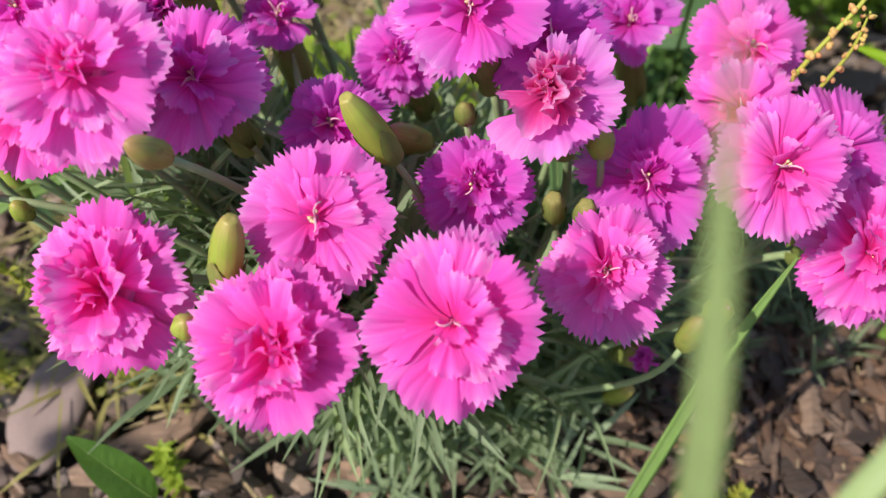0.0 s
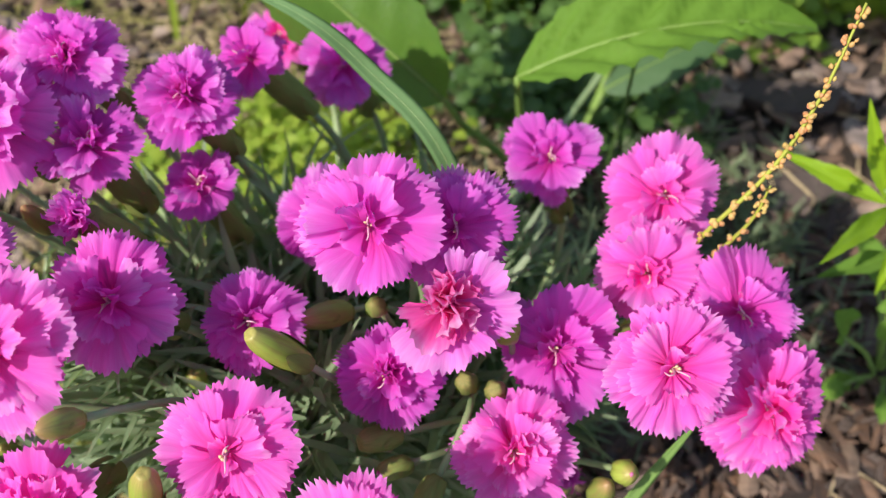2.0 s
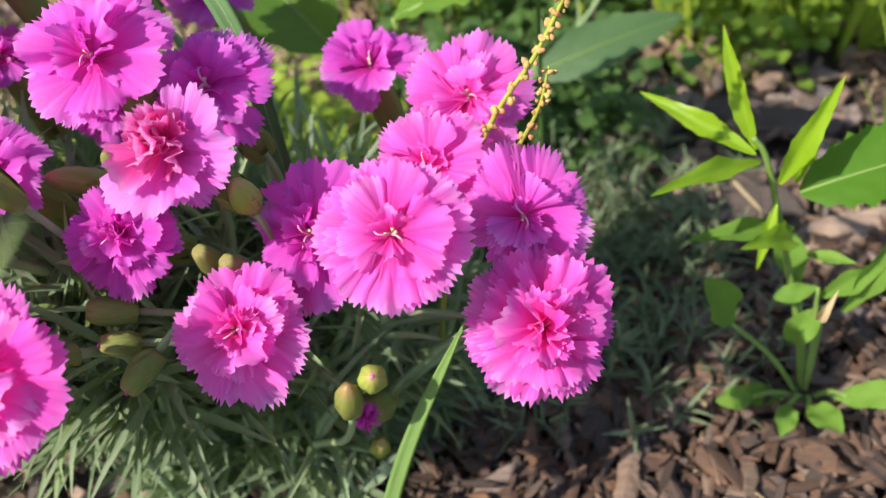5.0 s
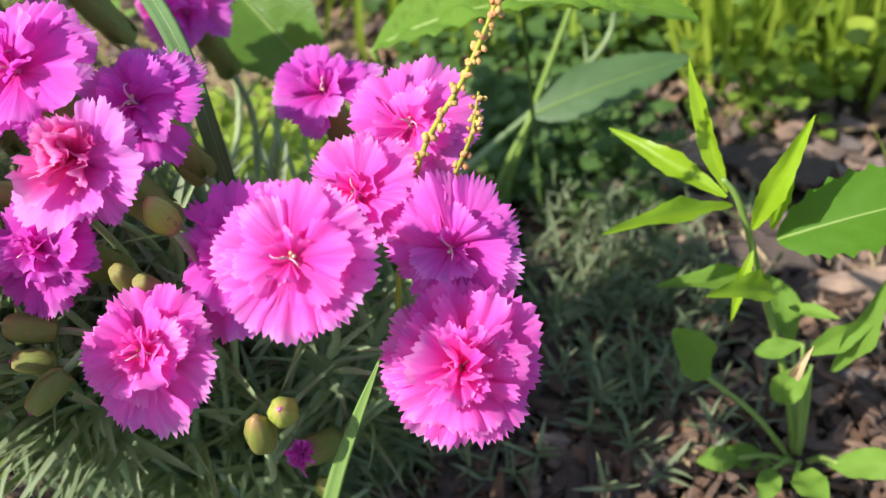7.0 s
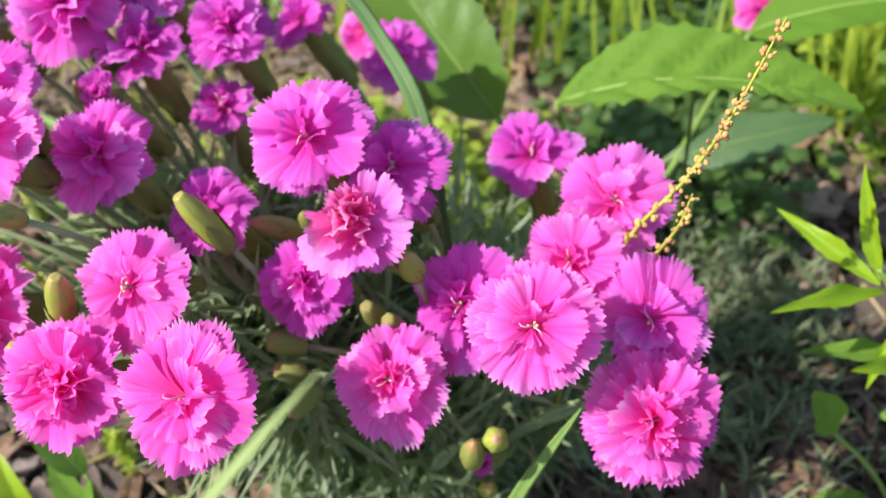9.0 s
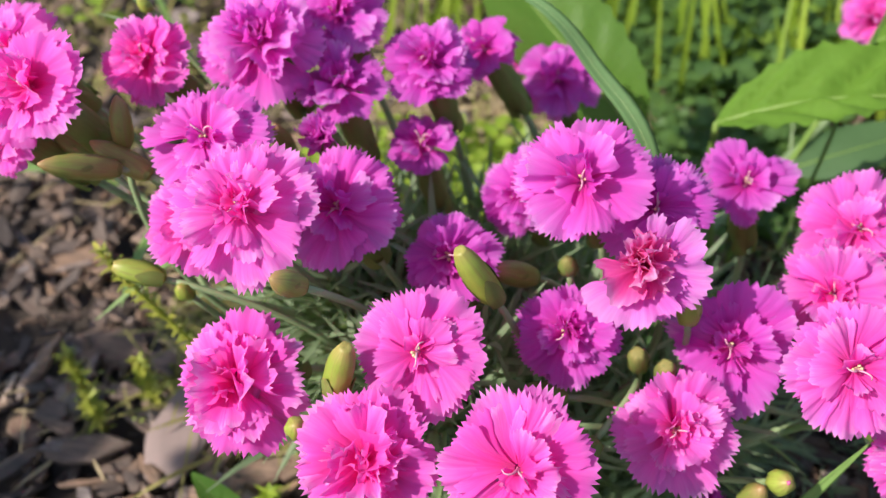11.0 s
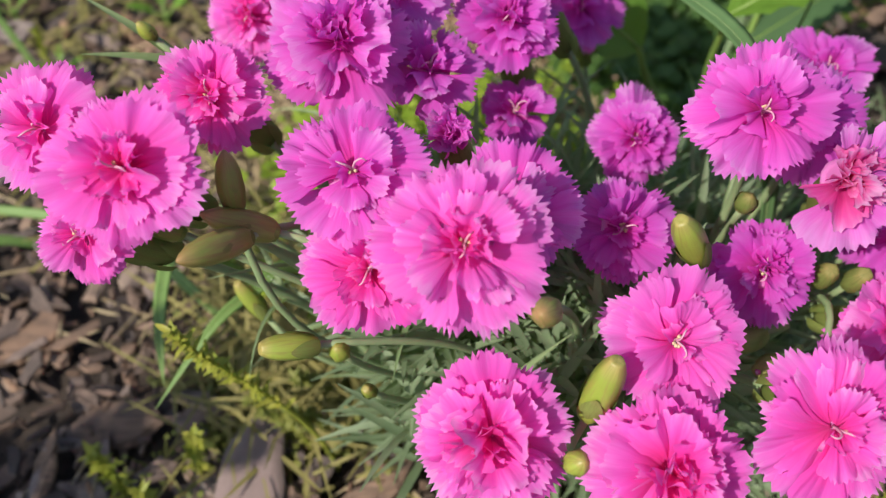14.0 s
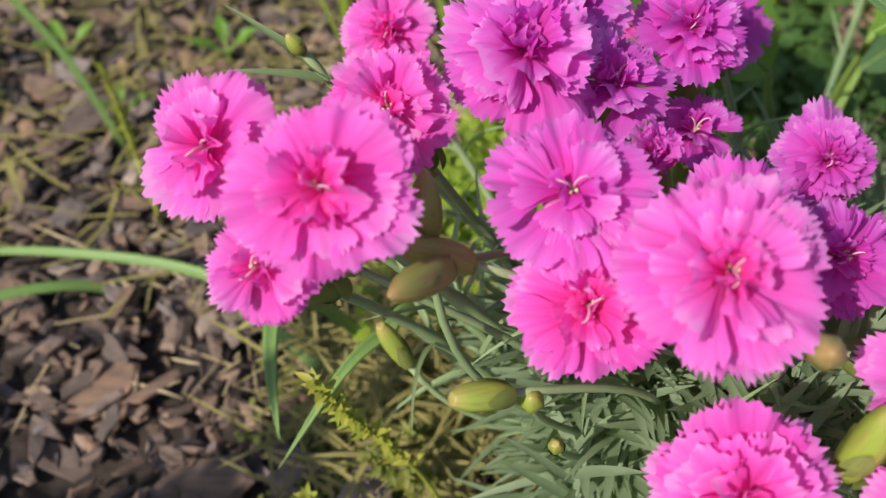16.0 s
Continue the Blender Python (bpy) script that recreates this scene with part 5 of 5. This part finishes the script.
stalk(seedling, [(-0.085, 0.122, -0.004), (-0.086, 0.123, 0.025), (-0.0910, 0.1255, 0.050)], 0.0009, 0.0007, VEIN)

broad_leaf(seedling, (-0.0900, 0.1160, 0.035), (-0.1030, 0.1240, 0.0580), 0.011, (0.3, -0.5, 0.8), 0.10, 0.2, FRESH, 12, 0.0)
stalk(seedling, [(-0.085, 0.120, -0.004), (-0.087, 0.118, 0.015), (-0.0900, 0.1160, 0.035)], 0.0009, 0.0007, VEIN)
broad_leaf(seedling, (-0.0850, 0.1150, 0.032), (-0.0835, 0.1220, 0.0560), 0.009, (-0.3, -0.6, 0.7), 0.10, 0.2, FRESH, 13, 0.0)
stalk(seedling, [(-0.084, 0.120, -0.004), (-0.085, 0.117, 0.015), (-0.0850, 0.1150, 0.032)], 0.0009, 0.0007, VEIN)
broad_leaf(seedling, (-0.1080, 0.1080, 0.034), (-0.1230, 0.1200, 0.0600), 0.012, (0.2, -0.4, 0.9), 0.30, 0.5, BRIGHT, 14, 0.0)
stalk(seedling, [(-0.086, 0.118, -0.004), (-0.098, 0.111, 0.015), (-0.1080, 0.1080, 0.034)], 0.0009, 0.0007, VEIN)

# ---- buds ----
bud((-0.0115, 0.1545, 0.1679), (-0.0214, 0.1517, 0.1891), "long", "long yellow-green dianthus bud streaked with pink")
bud((-0.0480, 0.1205, 0.1600), (-0.0429, 0.1223, 0.1815), "long", "plump upright yellow-green dianthus bud", fat=0.95)
bud((-0.0540, 0.1100, 0.1600), (-0.0525, 0.1070, 0.1672), "round", "small round green dianthus bud beside a flower")
bud((-0.1080, 0.1500, 0.1600), (-0.1215, 0.1470, 0.1660), "long", "yellow-green dianthus bud with a red tip leaning out", fat=1.25)
bud((-0.1030, 0.1515, 0.1520), (-0.1040, 0.1490, 0.1590), "round", "small round yellow-green dianthus bud")
bud((-0.1280, 0.1910, 0.1150), (-0.1345, 0.1945, 0.1310), "long", "narrow pale green dianthus bud low in the clump")
bud((-0.1190, 0.1620, 0.1900), (-0.1315, 0.1475, 0.2020), "olive", "olive green dianthus bud pointing away from the clump", fat=0.75)
bud((-0.1220, 0.1700, 0.1900), (-0.1215, 0.1740, 0.2060), "olive", "brownish green upright dianthus bud")
bud((-0.1130, 0.1660, 0.1850), (-0.1290, 0.1660, 0.1950), "olive", "brownish green dianthus bud behind others")
bud((-0.0041, 0.1806, 0.1506), (-0.0150, 0.1695, 0.1640), "olive", "smooth green dianthus bud lying over leaves")
bud((0.0098, 0.1480, 0.1388), (-0.0010, 0.1432, 0.1440), "blunt", "oval olive dianthus bud with a brownish blunt end", False, 0.92)
bud((0.0126, 0.1405, 0.1360), (0.0040, 0.1362, 0.1400), "blunt", "oval olive dianthus bud with a reddish blunt end", True, 0.92)
bud((0.0203, 0.1350, 0.1412), (0.0139, 0.1256, 0.1359), "blunt", "green dianthus bud with a magenta tip", True, 0.84)
bud((0.0400, 0.1650, 0.1600), (0.0380, 0.1630, 0.1715), "round", "oval green dianthus pod beside a flower", fat=0.75)
bud((0.0060, 0.1710, 0.1660), (0.0050, 0.1680, 0.1740), "dull", "small brownish dianthus bud")
bud((-0.0490, 0.1690, 0.1340), (-0.0493, 0.1660, 0.1420), "round", "small round green dianthus bud among leaves")
bud((-0.0970, 0.1480, 0.1360), (-0.0985, 0.1455, 0.1430), "long", "tiny pale green dianthus bud", fat=1.4)
bud((0.0700, 0.1400, 0.1270), (0.0716, 0.1355, 0.1355), "round", "pale green dianthus bud with a pink tip", True)
bud((0.0640, 0.1360, 0.1180), (0.0655, 0.1340, 0.1330), "olive", "oval green dianthus bud low in the clump", fat=1.15)
bud((0.0575, 0.1660, 0.0450), (0.0620, 0.1580, 0.0640), "long", "curved yellow-green dianthus bud deep in the clump")
bud((-0.0560, 0.1320, 0.1890), (-0.0600, 0.1250, 0.1990), "olive", "olive dianthus bud tucked under a flower", fat=1.2)
bud((0.0365, 0.1570, 0.1430), (0.0355, 0.1520, 0.1560), "blunt", "small olive dianthus bud under the petals", fat=0.66)
bud((0.0295, 0.1600, 0.1420), (0.0275, 0.1550, 0.1555), "blunt", "small olive dianthus bud under the petals", fat=0.66)
flower((0.0610, 0.1554, 0.0850), 0.0130, 0, 50, "closing", "withered purple dianthus bloom deep in the clump", "deep")
bud((-0.1370, 0.1750, 0.1780), (-0.1500, 0.1760, 0.1900), "olive", "olive dianthus bud behind the outer flowers")
bud((-0.0850, 0.1980, 0.1700), (-0.0870, 0.1950, 0.1850), "olive", "green dianthus bud behind the flowers")

back_bud = bud((-0.1440, 0.2350, 0.1920), (-0.1470, 0.2340, 0.1985), "round", "small green dianthus bud on a stalk with paired leaves", fat=0.7)
for leaf_tip in ((-0.1610, 0.2300, 0.1960), (-0.1570, 0.2360, 0.2080)):
    leaf_from = Vector((-0.1380, 0.2355, 0.1820))
    leaf_way = Vector(leaf_tip) - leaf_from
    part("leaf", STEM_LEAVES[1], back_bud, frame_of(leaf_way, (0, -0.5, 1), leaf_from, leaf_way.length * 1.3, leaf_way.length, leaf_way.length, "y"))

# ---- flowers ----
flower((-0.027, 0.129, 0.175), 0.0328, 0, 47, "open", "open pink dianthus with fringed petals and a pale centre", rim=[(20, 0.98), (72, 1.0), (128, 1.0), (188, 0.96), (236, 0.93), (300, 1.06), (344, 0.98)])
flower((0.002, 0.105, 0.170), 0.0366, 0, 46, "open", "large open bright pink dianthus with fringed petals", "hot", [(98, 1.0), (56, 1.0), (12, 0.95), (-34, 0.98), (-82, 1.06), (-126, 0.98), (178, 1.02), (140, 0.84)], -25)
flower((-0.034, 0.103, 0.164), 0.0360, 0, 50, "ruffled", "ruffled double hot pink dianthus with a deep centre", "hot", [(18, 1.0), (62, 0.94), (108, 1.0), (162, 1.0), (206, 1.05), (262, 1.0), (312, 0.95)], 10)
flower((-0.071, 0.116, 0.167), 0.0370, 14, 46, "ruffled", "full double pink dianthus with layered ruffled petals", "hot", [(30, 1.0), (-20, 0.98), (80, 1.02), (135, 0.95), (190, 0.98), (-75, 1.06), (-130, 0.96)], 175)
flower((0.040, 0.139, 0.146), 0.0354, -8, 48, "double", "double pink dianthus with a deep pink centre", "pink", [(88, 0.92), (44, 0.95), (2, 1.0), (-44, 1.0), (-92, 1.08), (-142, 0.95), (176, 0.92)], 30)
flower((0.008, 0.156, 0.158), 0.0300, 8, 52, "double", "smaller lilac-pink dianthus with narrow fringed petals", "deep", [(82, 0.95), (32, 1.0), (-18, 1.0), (-68, 1.0), (-112, 1.04), (182, 1.08)], 60)
flower((0.053, 0.165, 0.152), 0.0360, 16, 46, "loose", "loose pink dianthus with parted petals", "deep", [(96, 1.08), (40, 1.05), (-12, 0.88), (-68, 1.08), (-122, 0.82), (176, 1.02)])
flower((-0.058, 0.165, 0.184), 0.0355, 2, 54, "loose", "shaded magenta double dianthus", "lilac", [(30, 1.0), (-25, 1.0), (-80, 0.98), (-128, 1.05), (175, 0.98), (118, 1.0), (75, 1.0)], 95)
flower((-0.073, 0.141, 0.204), 0.0372, 2, 58, "double", "wide open pink dianthus in full sun", "pink", [(10, 1.02), (60, 1.0), (112, 1.02), (170, 1.0), (215, 1.0), (-95, 1.05), (-42, 1.0)])
flower((-0.093, 0.152, 0.185), 0.0330, 16, 46, "cupped", "pink dianthus with a hollow deep pink throat", "hot")
flower((-0.094, 0.168, 0.201), 0.0350, 0, 66, "open", "pink dianthus with petals tinted violet by painted shade and a pale style", "lilac", [(165, 1.02), (118, 0.95), (80, 0.95), (36, 1.0), (-6, 1.0), (-64, 1.08), (-122, 0.96)], -50)
flower((-0.141, 0.165, 0.213), 0.0375, 18, 50, "cupped", "large double pink dianthus at the edge of the clump")
flower((-0.1550, 0.1655, 0.1940), 0.0270, 24, 40, "loose", "pink dianthus tucked under a larger bloom")
flower((-0.163, 0.188, 0.206), 0.0320, 30, 46, "loose", "pink dianthus leaning out at the edge of the clump", "pink", [(96, 0.98), (46, 1.05), (-18, 0.86), (-72, 0.96), (-122, 1.06), (168, 0.96)])
flower((-0.126, 0.199, 0.201), 0.0310, 14, 50, "double", "double pink dianthus with yellow stamens", "hot")
flower((-0.094, 0.210, 0.204), 0.0385, 6, 64, "ruffled", "large full ruffled pink dianthus", "lilac")
flower((-0.047, 0.228, 0.191), 0.0330, 0, 70, "double", "double magenta dianthus at the back of the clump", "deep")
flower((-0.071, 0.212, 0.190), 0.0310, 0, 82, "loose", "magenta dianthus between fuller blooms", "deep")
flower((-0.069, 0.189, 0.187), 0.0200, 5, 60, "closing", "half-opened small pink dianthus", "lilac")
flower((-0.047, 0.214, 0.169), 0.0250, -10, 80, "loose", "small lilac dianthus among the stems", "deep")
flower((0.006, 0.177, 0.195), 0.0358, 4, 55, "loose", "wide pink dianthus with a long pale style", "lilac", [(104, 1.0), (56, 1.08), (8, 1.0), (-50, 0.95), (-100, 0.95), (-150, 1.0), (164, 1.0)], 40)
flower((0.027, 0.186, 0.181), 0.0340, -8, 55, "open", "magenta dianthus overlapped by its neighbour", "deep")
flower((0.025, 0.163, 0.182), 0.0335, 5, 48, "folded", "crumpled crimson and pale pink dianthus past its best", "crimson", [(4, 1.05), (-38, 0.95), (-92, 1.08), (-66, 0.9), (62, 0.85)], 155)
flower((-0.013, 0.205, 0.162), 0.0300, 10, 52, "double", "small magenta dianthus half hidden behind a larger one", "deep")
flower((-0.028, 0.168, 0.168), 0.0300, 4, 52, "loose", "shaded magenta dianthus behind a bud", "deep")
flower((0.057, 0.229, 0.157), 0.0325, 0, 80, "loose", "magenta-pink dianthus standing behind the others", "deep", [(18, 1.1), (60, 0.94), (104, 0.94), (152, 1.0), (194, 0.92), (250, 0.9)], 90)
flower((0.088, 0.209, 0.162), 0.0345, -6, 54, "open", "open pink dianthus before the sorrel stalk", "pink")
flower((0.080, 0.185, 0.158), 0.0330, 5, 55, "loose", "pink dianthus squeezed between neighbours")
flower((0.105, 0.174, 0.153), 0.0345, -8, 50, "open", "pink dianthus with a white curled style", "lilac")
flower((0.078, 0.148, 0.172), 0.0342, -10, 47, "flat", "round flat pale pink dianthus with fringed petals", "pink", [(20, 1.0), (70, 1.02), (125, 1.0), (175, 1.0), (225, 1.0), (-80, 1.06), (-32, 0.98)])
flower((0.111, 0.151, 0.139), 0.0390, -16, 48, "double", "large double pink dianthus low at the clump's edge", "hot", [(56, 1.04), (10, 0.98), (-38, 1.0), (-85, 1.04), (-140, 0.98), (170, 1.0), (110, 0.95)])
flower((-0.0098, 0.2793, 0.1528), 0.0320, 0, 62, "loose", "magenta dianthus behind the arching grass blade", "deep")
flower((-0.038, 0.3135, 0.1373), 0.0280, 10, 50, "loose", "bright pink dianthus at the back of the clump", "hot")
flower((-0.0344, 0.2537, 0.1804), 0.0280, 60, 56, "loose", "small violet dianthus at the back", "deep")
flower((-0.078, 0.234, 0.201), 0.0320, 0, 60, "double", "magenta double dianthus at the back", "deep")
flower((-0.121, 0.263, 0.176), 0.0280, 10, 50, "double", "pink dianthus half hidden behind another")
flower((0.1241, 0.4001, 0.1242), 0.0330, 0, 60, "double", "far bright pink dianthus above a broad leaf")


# ---- unseen shrub added towards the sun, to shade the mulch at the left ----
def shrub(x, y, tall, seed):
    r0 = random.Random(seed)
    ob = thing("shrub", (x, y, 0), "unseen leafy shrub added to shade the left of the bed", "shrub")
    for k in range(7):
        a = r0.uniform(0, 6.28)
        tip = Vector((x + 0.07 * math.cos(a), y + 0.07 * math.sin(a), tall * r0.uniform(0.7, 0.98)))
        line = bezier(Vector((x, y, -0.01)), Vector((x, y, tall * 0.4)), tip - Vector((0, 0, tall * 0.2)), tip, 10)
        part("branch", tube("branch", line, lambda t: 0.006 * (1.15 - t), STRAW, 6, ob.location), ob, Matrix.Translation(ob.location))
    verts, faces = [], []
    for k in range(150):
        a, q = r0.uniform(0, 6.28), math.sqrt(r0.random())
        p = Vector((0.13 * q * math.cos(a), 0.13 * q * math.sin(a), tall * r0.uniform(0.25, 1.0)))
        d = Vector((math.cos(a), math.sin(a), r0.uniform(-0.4, 0.8)))
        add_blade(verts, faces, p, d, Vector((0, 0, 1)), r0.uniform(0.03, 0.06), r0.uniform(0.008, 0.014), r0.uniform(0, 0.5), 5)
    crown = part("crown", mesh_of("crown", verts, faces, LIME), ob, Matrix.Translation(ob.location))
    tagged(crown, kind="stuff")


shrub(-0.600, -0.095, 0.53, 5)
